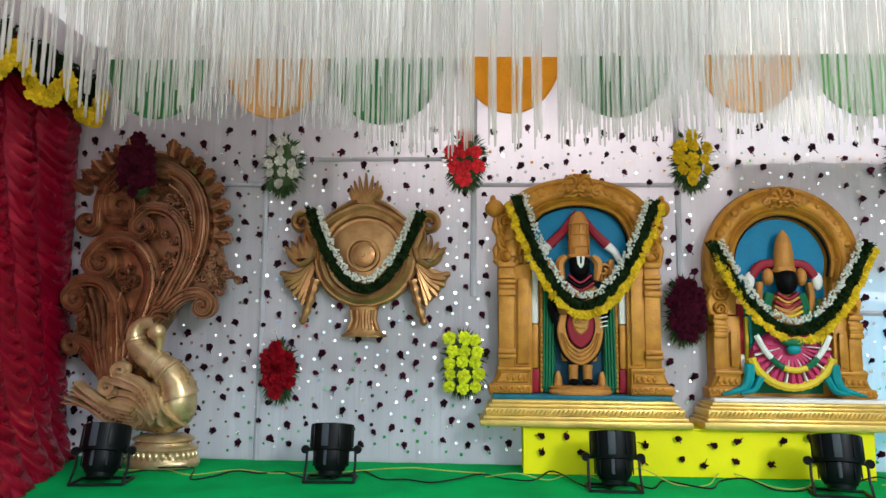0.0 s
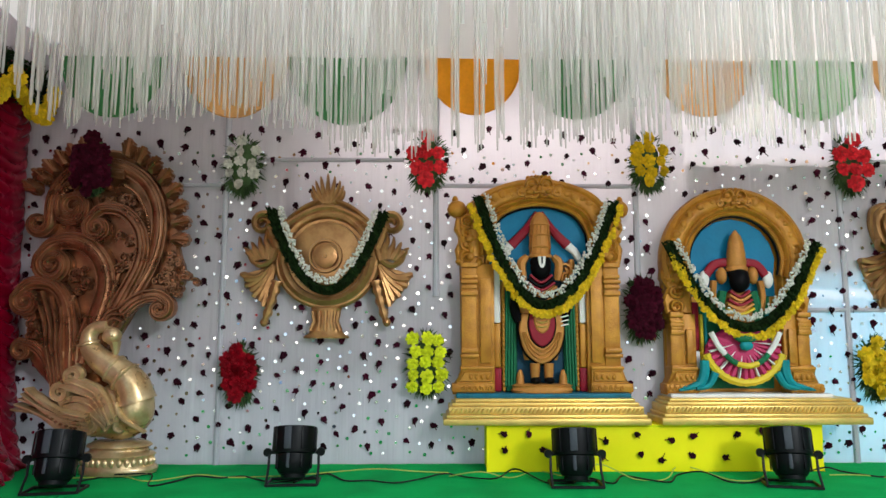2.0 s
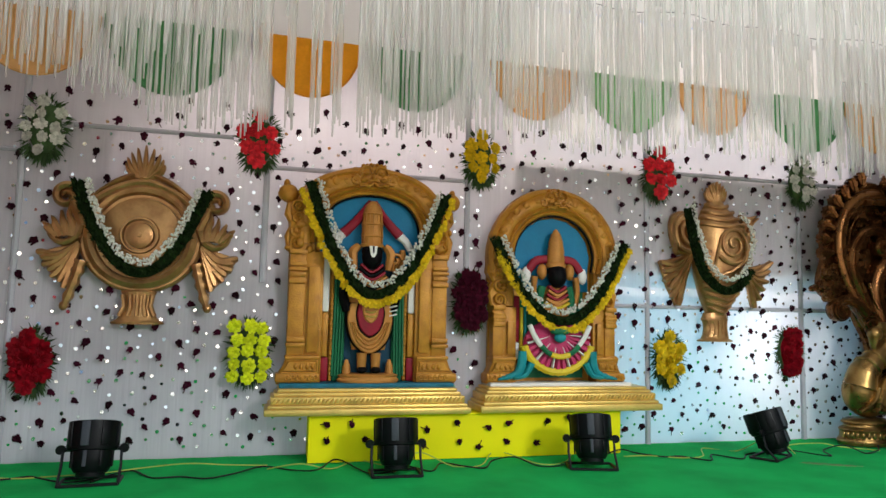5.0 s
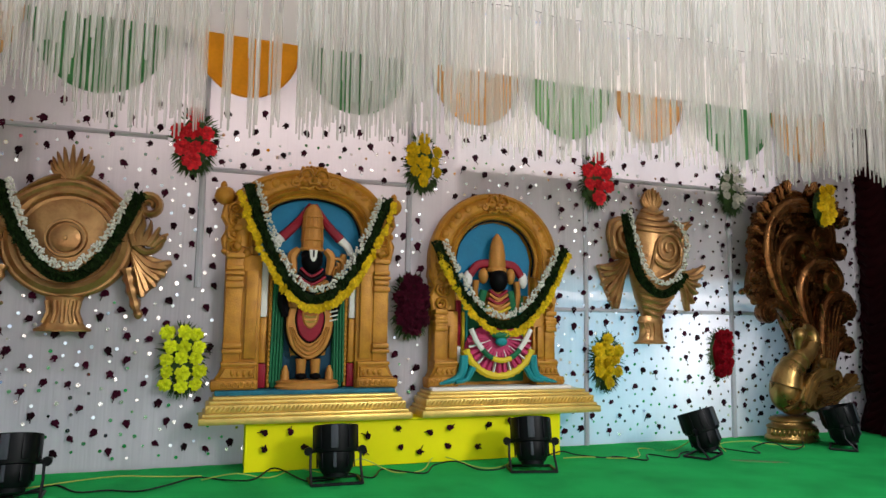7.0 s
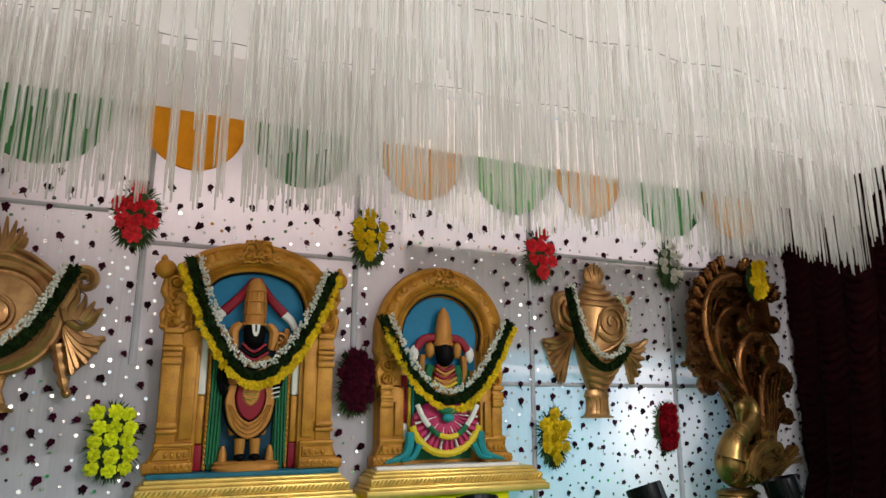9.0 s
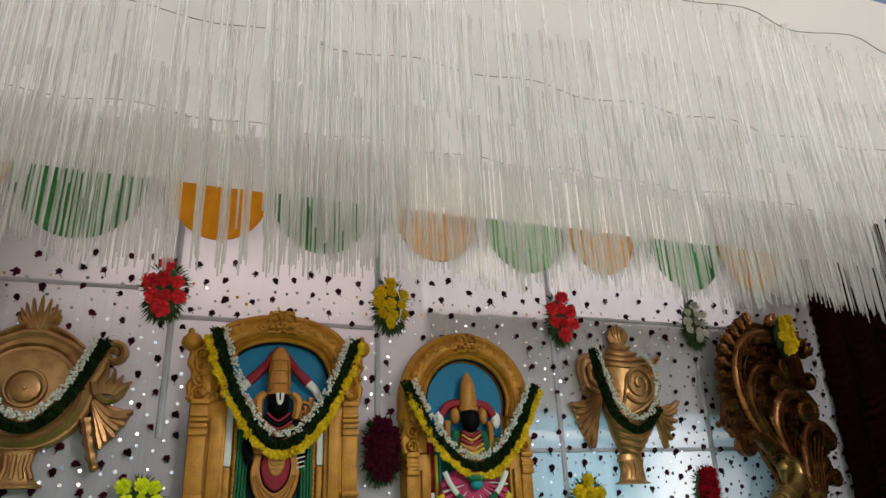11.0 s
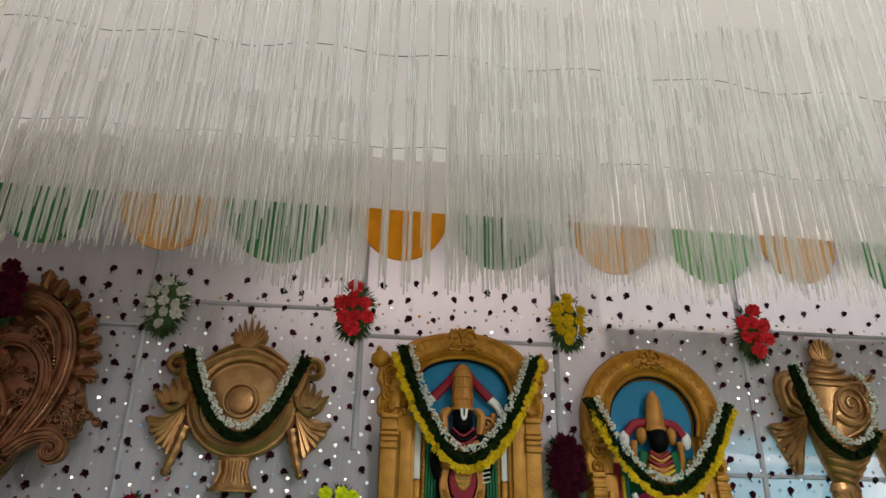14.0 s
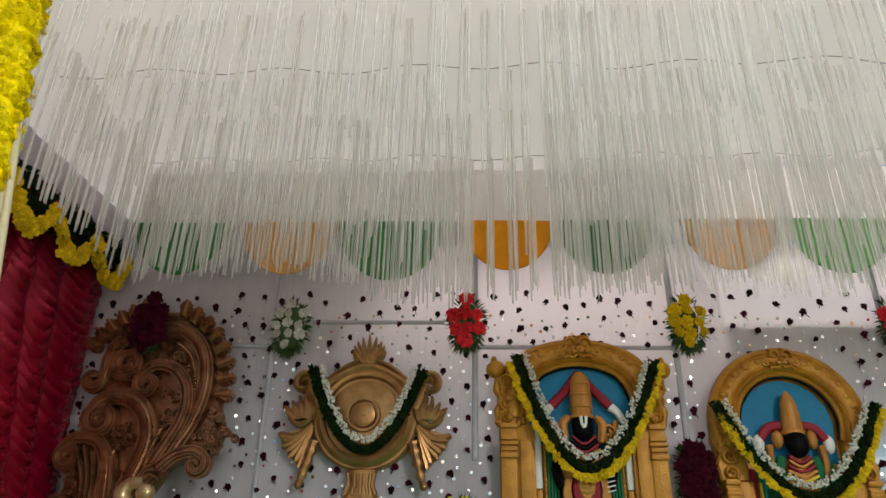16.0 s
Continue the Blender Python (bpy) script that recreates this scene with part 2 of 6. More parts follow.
def band(bm, pts, y, width, depth, n=8, mi=0):
    """A rounded strip along a curve in the x, z plane; width and depth may run along it as a function of 0..1."""
    loops = []
    last = len(pts) - 1
    for i, (x, z) in enumerate(pts):
        a, b = pts[max(0, i - 1)], pts[min(last, i + 1)]
        tx, tz = b[0] - a[0], b[1] - a[1]
        ln = math.hypot(tx, tz) or 1e-6
        nx, nz = -tz / ln, tx / ln
        u = i / last
        w = width(u) if callable(width) else width
        d = depth(u) if callable(depth) else depth
        loops.append([(x + nx * w * math.cos(k), y - d * math.sin(k), z + nz * w * math.cos(k)) for k in (2 * math.pi * j / n for j in range(n))])
    rings(bm, loops, mi=mi)


def tube(bm, pts, radius, n=6, mi=0):
    """A round tube along points in space."""
    pts = [Vector(p) for p in pts]
    side = None
    loops = []
    for i, p in enumerate(pts):
        t = (pts[min(i + 1, len(pts) - 1)] - pts[max(i - 1, 0)]).normalized()
        ref = side if side is not None else (Vector((1, 0, 0)) if abs(t.x) < 0.8 else Vector((0, 0, 1)))
        up = t.cross(ref).normalized()
        side = up.cross(t).normalized()
        r = radius(i / (len(pts) - 1)) if callable(radius) else radius
        loops.append([p + (side * math.cos(k) + up * math.sin(k)) * r for k in (2 * math.pi * j / n for j in range(n))])
    rings(bm, loops, mi=mi)


def plate(bm, outline, y_back, y_front, bevel=0.012, mi=0):
    """A flat piece with the given x, z outline and a softened front edge."""
    n = len(outline)
    area = sum(outline[i][0] * outline[(i + 1) % n][1] - outline[(i + 1) % n][0] * outline[i][1] for i in range(n))
    s = 1 if area > 0 else -1
    inner = []
    for i in range(n):
        (ax, az), (bx, bz), (cx, cz) = outline[i - 1], outline[i], outline[(i + 1) % n]
        d1, d2 = Vector((bx - ax, bz - az)), Vector((cx - bx, cz - bz))
        m = (Vector((-d1.y, d1.x)).normalized() + Vector((-d2.y, d2.x)).normalized()) * s
        m = m.normalized() if m.length > 1e-6 else Vector((0, 0))
        inner.append((bx + m.x * bevel, bz + m.y * bevel))
    rings(bm, [[(x, y_back, z) for x, z in outline], [(x, y_front + bevel, z) for x, z in outline], [(x, y_front, z) for x, z in inner]], mi=mi)


def lathe(bm, profile, c, n=20, axis="z", sx=1.0, sy=1.0, mi=0):
    loops = []
    for r, h in profile:
        loop = []
        for k in (2 * math.pi * j / n for j in range(n)):
            a, b = r * math.cos(k) * sx, r * math.sin(k) * sy
            loop.append((c[0] + a, c[1] + b, c[2] + h) if axis == "z" else (c[0] + a, c[1] - h, c[2] + b))
        loops.append(loop)
    rings(bm, loops, mi=mi)


def curl(cx, cz, r, turns, start, way=1, n=26, shrink=0.12):
    """A spiral that winds in from radius r."""
    out = []
    for i in range(n + 1):
        u = i / n
        a = radians(start) + way * u * turns * 2 * math.pi
        rr = r * ((1 - u) ** 0.85 + shrink * u)
        out.append((cx + rr * math.cos(a), cz + rr * math.sin(a)))
    return out


def smooth_line(pts, n=24):
    """Catmull-Rom through the given points (any dimension)."""
    p = [pts[0], *pts, pts[-1]]
    out = []
    for s in range(len(pts) - 1):
        a, b, c, d = (Vector(q) for q in p[s:s + 4])
        m = max(2, n // (len(pts) - 1))
        for i in range(m):
            u = i / m
            out.append(tuple(0.5 * (2 * b + (c - a) * u + (2 * a - 5 * b + 4 * c - d) * u * u + (3 * b - a - 3 * c + d) * u ** 3)))
    out.append(tuple(pts[-1]))
    return out


def blossom(radius, petals=8, layers=3, depth=0.5, seed=0):
    """A flower head that faces -y, of curled petals in layers."""
    rng = random.Random(seed)
    bm = bmesh.new()
    ball(bm, (0, 0.1 * radius, 0), (radius * 0.7, radius * 0.35, radius * 0.7), 1)
    for layer in range(layers):
        f = 1 - layer / layers * 0.75
        for k in range(petals):
            a = 2 * math.pi * (k + 0.5 * layer + rng.uniform(-0.2, 0.2)) / petals
            w = math.pi / petals * 1.25
            lift = depth * radius * (0.25 + layer * 0.42)
            p = []
            for rad, da, y in ((0.12, 0, 0.3), (0.7, -w, 0.62), (1.0, -w * 0.35, 0.75 + rng.uniform(-0.3, 0.3)), (1.0, w * 0.35, 0.75 + rng.uniform(-0.3, 0.3)), (0.7, w, 0.62)):
                p.append(bm.verts.new((math.cos(a + da) * rad * f * radius, -lift * (0.6 + y * 0.6), math.sin(a + da) * rad * f * radius)))
            bm.faces.new((p[0], p[1], p[2]))
            bm.faces.new((p[0], p[2], p[3]))
            bm.faces.new((p[0], p[3], p[4]))
    return bm

# ---- the setting ----
WALL = 3.34          # front of the rear cloth
LEFT, RIGHT = -2.60, 5.90
ROOFZ = 2.86
PELMET, PELMETZ = 2.57, 2.447


def floor_and_ground():
    bm = bmesh.new()
    box(bm, -5.0, 8.2, 0.9, 6.0, -0.12, 0.0)
    solid("floor", bm, CARPET, "bright green carpet laid over the stage floor", kind="structure", category="floor")
    # unseen floor, added to bounce warm light instead of carpet green
    bm = bmesh.new()
    box(bm, -5.0, 8.2, -7.0, 0.896, -0.13, -0.02)
    solid("floor_front", bm, SAND, "unseen sandy floor added before the carpet to bounce warm light", kind="structure", category="floor")
    bm = bmesh.new()
    box(bm, -400, 400, -400, 400, -0.5, -0.4)
    solid("ground", bm, SAND, "plain sandy ground under and round the stage", kind="structure", category="ground")


def rear_wall():
    bm = bmesh.new()
    nx, nz = 240, 40
    grid = []
    for j in range(nz + 1):
        row = []
        for i in range(nx + 1):
            x, z = LEFT - 0.1 + (RIGHT - LEFT + 0.2) * i / nx, (ROOFZ + 0.02) * j / nz
            fold = 0.005 * math.sin(x * 23 + 1.5 * noise.noise(Vector((x * 1.3, 0, z * 0.5)))) + 0.010 * noise.noise(Vector((x * 2.2, 3, z * 0.7))) + 0.004 * noise.noise(Vector((x * 9, 5, z * 0.8)))
            row.append(bm.verts.new((x, WALL + fold, z)))
        grid.append(row)
    for j in range(nz):
        for i in range(nx):
            bm.faces.new((grid[j][i], grid[j][i + 1], grid[j + 1][i + 1], grid[j + 1][i]))
    wall = solid("wall_rear", bm, CLOTH, "white translucent cloth stretched over a pipe frame as the stage's rear wall", kind="structure", category="wall")
    # unseen boards added behind the cloth; their gaps shape the light through it
    xs = [LEFT - 0.5, -0.7, 1.95, 2.74, 4.95, 5.3, RIGHT + 0.5]
    zs = [-0.1, 0.02, 0.55, 1.005, 1.25, 1.93, 2.06, 2.62, ROOFZ + 0.1]
    gaps = {(3, 1), (3, 2), (3, 3), (0, 6), (1, 4), (1, 5), (1, 6), (2, 6), (3, 6), (0, 1), (1, 1)}
    bm = bmesh.new()
    for i in range(len(xs) - 1):
        for j in range(len(zs) - 1):
            if (i, j) not in gaps:
                box(bm, xs[i], xs[i + 1], WALL + 0.035, WALL + 0.075, zs[j], zs[j + 1])
    bmesh.ops.remove_doubles(bm, verts=bm.verts, dist=0.0005)
    solid("wall_light_mask", bm, BOARD, "unseen grey boards added behind the cloth, gaps shape the daylight", kind="structure", category="wall", smooth=0)
    # unseen board box, added to keep direct sun off the cloth
    bm = bmesh.new()
    box(bm, -3.2, 1.97, WALL + 0.62, WALL + 0.66, 0.0, 2.95)
    box(bm, -3.2, 1.97, WALL + 0.08, WALL + 0.618, 2.90, 2.94)
    for x in (-3.2, 1.93):
        box(bm, x, x + 0.04, WALL + 0.08, WALL + 0.618, 0.0, 2.898)
    # unseen blue sheet, added to screen the sun and turn it cyan
    tint_sheet = bmesh.new()
    box(tint_sheet, 2.0, 5.4, WALL + 0.70, WALL + 0.704, -0.39, 2.0)
    solid("wall_tint_sheet", tint_sheet, TINTSHEET, "unseen blue sheet added behind the cloth to tint sunlight", kind="structure", category="wall", smooth=0)
    solid("wall_sun_blocker", bm, BOARD, "unseen grey board box added behind the cloth to block sun", kind="structure", category="wall", smooth=0)
    # tubes set into the cloth's front; their grey draws the backlit silhouettes
    for name, z, a, b in (("pipe_rail", 2.045, -0.95, 0.0), ("pipe_rail", 1.865, LEFT, -1.1), ("pipe_rail", 1.865, 0.2, 1.62), ("pipe_rail", 2.045, 3.1, 5.3), ("pipe_rail", 1.01, 2.6, 5.0)):
        bm = bmesh.new()
        tube(bm, [(a, WALL - 0.004, z), (b, WALL - 0.004, z)], 0.016, 8)
        ob = part(name, bm, PIPE, wall, "horizontal pipe, its silhouette through the cloth put in as grey")
    for x, z0, z1 in ((-1.22, 0, 2.84), (0.22, 1.1, 2.84), (1.60, 0.9, 2.84), (3.025, 0, 2.84), (4.41, 0, 2.84)):
        bm = bmesh.new()
        tube(bm, [(x, WALL - 0.002, z0), (x, WALL - 0.002, z1)], 0.022, 8)
        part("pipe_post", bm, PIPE, wall, "upright pipe, its silhouette through the cloth put in as grey")


def roof():
    bm = bmesh.new()
    nx, ny = 60, 60
    g = [[bm.verts.new((-3.2 + 9.7 * i / nx, 0.45 + (WALL - 0.35) * j / ny, ROOFZ + 0.014 * noise.noise(Vector((i * 0.35, j * 0.25, 0))) * (j < ny))) for i in range(nx + 1)] for j in range(ny + 1)]
    # unseen ragged hole added behind the pelmet so sun lights its back
    for j in range(ny):
        for i in range(nx):
            x, y = -3.2 + 9.7 * (i + 0.5) / nx, 0.45 + (WALL - 0.35) * (j + 0.5) / ny
            light_hole = 1.66 < x + 0.12 * noise.noise(Vector((y * 4, 1, 0))) < 4.1 and 2.60 < y < 3.36 + 0.05 * noise.noise(Vector((x * 2.3, 3, 0)))
            if not light_hole:
                bm.faces.new((g[j][i], g[j][i + 1], g[j + 1][i + 1], g[j + 1][i]))
    solid("ceiling", bm, ROOF, "white translucent cloth ceiling stretched over the stage", kind="structure", category="ceiling")


def curtain_sheet(name, pts, head, material, label, seed, swag=0.05, top=ROOFZ):
    """Gathered cloth between a line on the floor and a line under the roof."""
    line, upper = smooth_line(pts, 190), smooth_line(head, 190)
    bm = bmesh.new()
    nz = 240
    rng = random.Random(seed)
    ph = rng.uniform(0, 6)
    grid = []
    run = 0.0
    for i, (x, y) in enumerate(line):
        a, b = line[max(0, i - 1)], line[min(len(line) - 1, i + 1)]
        run += math.dist(line[i], line[i - 1]) if i else 0
        tx, ty = b[0] - a[0], b[1] - a[1]
        ln = math.hypot(tx, ty)
        nx_, ny_ = -ty / ln, tx / ln
        col = []
        for j in range(nz + 1):
            z = top * j / nz
            cell = run / 0.30
            hang = abs((cell % 1) - 0.5) * 2
            fall = z - 0.11 * hang ** 2 + 0.05 * noise.noise(Vector((run * 3, z * 2, seed)))
            tuck = abs(math.sin(fall * math.pi / 0.085))
            deep = 0.65 + 0.6 * noise.noise(Vector((run * 4, z * 6, seed + 3)))
            off = 0.045 * (1 - hang) ** 0.6 + swag * deep * tuck ** 0.7 * (1 - 0.75 * hang ** 3) + 0.014 * noise.noise(Vector((run * 8, z * 5, seed + 9)))
            if z < 0.25:
                off += (0.25 - z) * 0.25
            f = max(0.0, 1 - z / 2.3) ** 1.4
            col.append(bm.verts.new((x * f + upper[i][0] * (1 - f) + nx_ * off, y * f + upper[i][1] * (1 - f) + ny_ * off, z + 0.003)))
        grid.append(col)
    for i in range(len(grid) - 1):
        for j in range(nz):
            bm.faces.new((grid[i][j], grid[i + 1][j], grid[i + 1][j + 1], grid[i][j + 1]))
    return solid(name, bm, material, label, "curtain", smooth=70)


def side_walls():
    for name, pts in (("wall_left", [(-2.9, 3.5), (-2.9, 2.4), (-2.9, 1.2)]), ("wall_right", [(6.3, 3.5), (6.3, 2.4), (6.3, 1.2)])):
        bm = bmesh.new()
        s = -1 if name == "wall_left" else 1
        for (ax, ay), (bx, by) in zip(pts, pts[1:]):
            rings(bm, [[(ax, ay, 0), (ax, ay, 2.9), (ax + 0.06 * s, ay + 0.0, 2.9), (ax + 0.06 * s, ay, 0)], [(bx, by, 0), (bx, by, 2.9), (bx + 0.06 * s, by, 2.9), (bx + 0.06 * s, by, 0)]])
        solid(name, bm, SHADED_MAROON, "dark maroon cloth partition at the side of the stage", kind="structure", category="wall", smooth=0)


def swag_row():
    """Half-round satin pieces below a plain pelmet, before the rear wall."""
    row = [(-2.04, 0.36, MINT, "green"), (-1.20, 0.36, PEACH, "peach"), (-0.41, 0.40, MINT, "green"), (0.47, 0.335, ORANGE, "orange"), (1.20, 0.36, MINT, "green"),
           (2.10, 0.34, PEACH, "peach"), (2.88, 0.36, LIME, "pale green"), (3.62, 0.32, PEACH, "peach"), (4.50, 0.38, MINT, "green"), (5.24, 0.34, PEACH, "peach")]
    # the plain cloth above them, from the ceiling down
    bm = bmesh.new()
    g = [[bm.verts.new((-1.99 + 7.87 * i / 240, PELMET + 0.012 * math.sin(i * 0.275) + 0.01 * noise.noise(Vector((i * 0.1, j * 0.25, 2))), PELMETZ + (ROOFZ - 0.02 - PELMETZ) * j / 12)) for i in range(241)] for j in range(13)]
    for j in range(12):
        for i in range(240):
            bm.faces.new((g[j][i], g[j][i + 1], g[j + 1][i + 1], g[j + 1][i]))
    solid("pelmet", bm, PELMETCLOTH, "plain white cloth pelmet hanging above the satin swags", "pelmet")
    for x, r, m, word in row:
        x, r = 0.25 + (x - 0.25) * 0.8275, r * 0.84
        bm = bmesh.new()
        n, k = 24, 6
        vs = []
        for j in range(k + 1):
            f = j / k
            vs.append([bm.verts.new((r * math.cos(math.pi + math.pi * i / n) * f, -0.012 - 0.010 * math.sin(i * 1.4 + j * 0.4) * f, r * 1.2 * math.sin(math.pi + math.pi * i / n) * f)) for i in range(n + 1)] if j else [bm.verts.new((0, -0.012, 0))])
        for i in range(n):
            bm.faces.new((vs[0][0], vs[1][i], vs[1][i + 1]))
        for j in range(1, k):
            for i in range(n):
                bm.faces.new((vs[j][i], vs[j + 1][i], vs[j + 1][i + 1], vs[j][i + 1]))
        ob = thing("valance_swag", (x, PELMET - 0.018, PELMETZ + 0.004), "half-round " + word + " satin swag hanging below the white pelmet", "valance", "swags below the pelmet")
        part("cloth", bm, m, ob)
        rim = bmesh.new()
        tube(rim, [(r * math.cos(math.pi + math.pi * i / 30), -0.02, r * 1.2 * math.sin(math.pi + math.pi * i / 30)) for i in range(31)], 0.006, 5)
        part("hem", rim, m, ob)


def hang_string(verts, faces, rng, x, y, top, long, r, seg=8, n=4):
    """One knotted cotton string that hangs straight down."""
    ph = rng.uniform(0, 6)
    lean = rng.uniform(-0.005, 0.005)
    start = len(verts)
    for s in range(seg + 1):
        u = s / seg
        rr = r * (0.92 + 0.14 * math.sin(s * 2.3 + ph)) * (1.0 if s < seg else 0.7)
        cx, cy = x + lean * u, y + 0.003 * math.cos(u * 5 + ph)
        for k in range(n):
            a = 2 * math.pi * k / n + u * 2 + ph
            verts.append((cx + rr * math.cos(a), cy + rr * math.sin(a), top - long * u))
    for s in range(seg):
        for k in range(n):
            faces.append((start + s * n + k, start + s * n + (k + 1) % n, start + (s + 1) * n + (k + 1) % n, start + (s + 1) * n + k))
    faces.append(tuple(start + seg * n + k for k in range(n)))


def string_columns(rng):
    """The places along a wire at which strings are tied: runs of strings with slits between them."""
    out, x = [], -1.96
    run = 0.04
    while x < 5.80:
        out.append(x)
        dense = x > 0.24
        x += (0.0085 if dense else 0.0098) * rng.uniform(0.6, 1.4)
        if x > run - 1.96:
            x += rng.uniform(0.006, 0.017) * (1.5 if x > 1.5 else 1.0)
            run = x + 1.96 + rng.uniform(0.02, (0.11 if x < 1.5 else 0.06) if dense else 0.055)
    return out


def string_curtain():
    """White strings in close rows under the ceiling, each row tied along a wire."""
    rng = random.Random(5)
    verts, faces = [], []
    columns = string_columns(rng)
    rows = (2.47, 1.98, 1.60, 1.17, 0.75)
    for y0 in rows:
        rear = y0 > 2.4
        depth = (y0 + 1.24) / 4.58
        gap0, gap1 = 0.24 - 0.02 * depth, 0.24 + 0.56 * depth
        bundles = [gap0 + (gap1 - gap0) * f for f in (0.20, 0.50, 0.74)]
        for x in columns:
            x += rng.uniform(-0.003, 0.003)
            if x < (-1.95 if y0 > 1.3 else -1.55) or (not rear and rng.random() < (0.85 if x < -1.5 else 0.62 if x < 0.24 else 0.55 if x < 1.2 else 0.70)):
                continue
            if gap0 < x < gap1 and min(abs(x - b) for b in bundles) > 0.026 * depth + 0.006:
                continue
            base = 0.94 - 0.06 * min(1, max(0, x - 0.9) / 0.8) if x > -0.4 else 0.91 - 0.14 * min(1, (-0.4 - x))
            long = base * rng.uniform(0.88, 1.04) + 0.04 * math.sin(x * 3.3 + y0 * 3)
            top = ROOFZ - 0.004 - 0.02 * abs(math.sin(x * 2.1 + y0))
            hang_string(verts, faces, rng, x, y0 + rng.uniform(-0.05, 0.03), top, long, rng.uniform(0.0058, 0.0086), *((12, 5) if rear else (7, 4)))
    # the side row, from the rear to the front
    y = 2.45
    while y > 0.95:
        y -= rng.uniform(0.02, 0.07)
        hang_string(verts, faces, rng, -1.80 - 0.09 * (y - 1.0) + rng.uniform(-0.03, 0.03), y, ROOFZ - 0.01, rng.uniform(0.70, 0.86), rng.uniform(0.0075, 0.0105), 14, 5)
    me = bpy.data.meshes.new("hanging_strings")
    me.from_pydata(verts, [], faces)
    me.materials.append(STRING)
    me.shade_smooth()
    tagged(new("hanging_strings", me), "dense white knotted strings hanging in close rows under the ceiling", "string curtain", kind="stuff")
    for y0 in (2.47, 1.60, 0.75):
        bm = bmesh.new()
        tube(bm, [(-2.0 + 0.1 * i, y0 - 0.06 + 0.03 * math.sin(i * 0.9), ROOFZ - 0.012 - 0.02 * abs(math.sin(i * 0.21 + y0))) for i in range(77)], 0.0025, 4)
        solid("hanging_wire", bm, WIRE, "thin grey wire under the ceiling that carries strings", "wire", "wires under the ceiling")


floor_and_ground()
rear_wall()
roof()
side_walls()
swag_row()
string_curtain()
curtain_sheet("curtain", [(-2.58, 3.33), (-2.44, 3.0), (-2.26, 2.45), (-2.14, 1.9), (-2.16, 1.3)], [(-2.60, 3.33), (-2.62, 2.8), (-2.64, 2.3), (-2.67, 1.9), (-2.7, 1.3)], CRIMSON, "crimson satin curtain gathered in puffed folds beside the stage", 3)
curtain_sheet("curtain", [(5.62, 1.3), (5.58, 1.9), (5.62, 2.5), (5.78, 3.0), (5.90, 3.33)], [(6.1, 1.3), (6.05, 1.9), (5.98, 2.5), (5.93, 3.0), (5.90, 3.33)], SHADED_MAROON, "satin curtain beside the stage, its shade put into near-black maroon", 7)

# ---- garlands and flowers ----
FLOWER = {}


def head_mesh(material, radius, petals=7, layers=3, seed=1):
    key = (material.name, radius, petals, layers, seed)
    if key not in FLOWER:
        FLOWER[key] = finish(blossom(radius, petals, layers, seed=seed), "flower_head", [material], 0)
    return FLOWER[key]


def put_head(mesh, parent, place, turn, size=1.0, name="flower_head"):
    ob = new(name, mesh)
    ob.parent = parent
    ob.matrix_basis = Matrix.Translation(place) @ Euler(turn).to_matrix().to_4x4() @ Matrix.Diagonal((size, size, size, 1))
    return ob


def drape(left, low, right, n):
    """Points of a hanging strand, evenly spread, in the x, z plane."""
    raw = []
    for i in range(201):
        u = -1 + i / 100
        end = left if u < 0 else right
        raw.append((low[0] + (end[0] - low[0]) * abs(u), low[1] + (end[1] - low[1]) * abs(u) ** 2.0))
    run = [0.0]
    for a, b in zip(raw, raw[1:]):
        run.append(run[-1] + math.dist(a, b))
    out, k = [], 0
    for i in range(n):
        d = run[-1] * i / (n - 1)
        while k < 199 and run[k + 1] < d:
            k += 1
        f = (d - run[k]) / max(1e-9, run[k + 1] - run[k])
        out.append((raw[k][0] + (raw[k + 1][0] - raw[k][0]) * f, raw[k][1] + (raw[k + 1][1] - raw[k][1]) * f))
    return out


def hung_line(pts, n):
    """A hanging strand: three points give a free drape, more are followed."""
    if len(pts) == 3:
        return drape(*pts, n)
    fine = smooth_line(pts, 240)
    run = [0.0]
    for a, b in zip(fine, fine[1:]):
        run.append(run[-1] + math.dist(a, b))
    return [fine[min(range(len(run)), key=lambda k: abs(run[k] - run[-1] * i / (n - 1)))] for i in range(n)]


def leaf_strand(bm, pts, y, thick, rng, per=9):
    band(bm, pts, y, thick * 0.75, thick * 0.6, 7)
    for x, z in pts:
        for _ in range(per):
            a, b = rng.uniform(0, 2 * math.pi), rng.uniform(-0.3, 1.0)
            r = thick * rng.uniform(0.6, 1.1)
            c = Vector((x + math.cos(a) * r * 0.8, y - abs(math.sin(a)) * r * 0.7 - 0.004, z + rng.uniform(-0.01, 0.01)))
            d = Vector((math.cos(a + b), -0.4, math.sin(a - b))).normalized() * thick * rng.uniform(0.35, 0.6)
            s = Vector((rng.uniform(-1, 1), rng.uniform(-1, 1), rng.uniform(-1, 1))).cross(d).normalized() * thick * 0.2
            v = [bm.verts.new(p) for p in (c - d, c + s, c + d, c - s)]
            bm.faces.new(v)


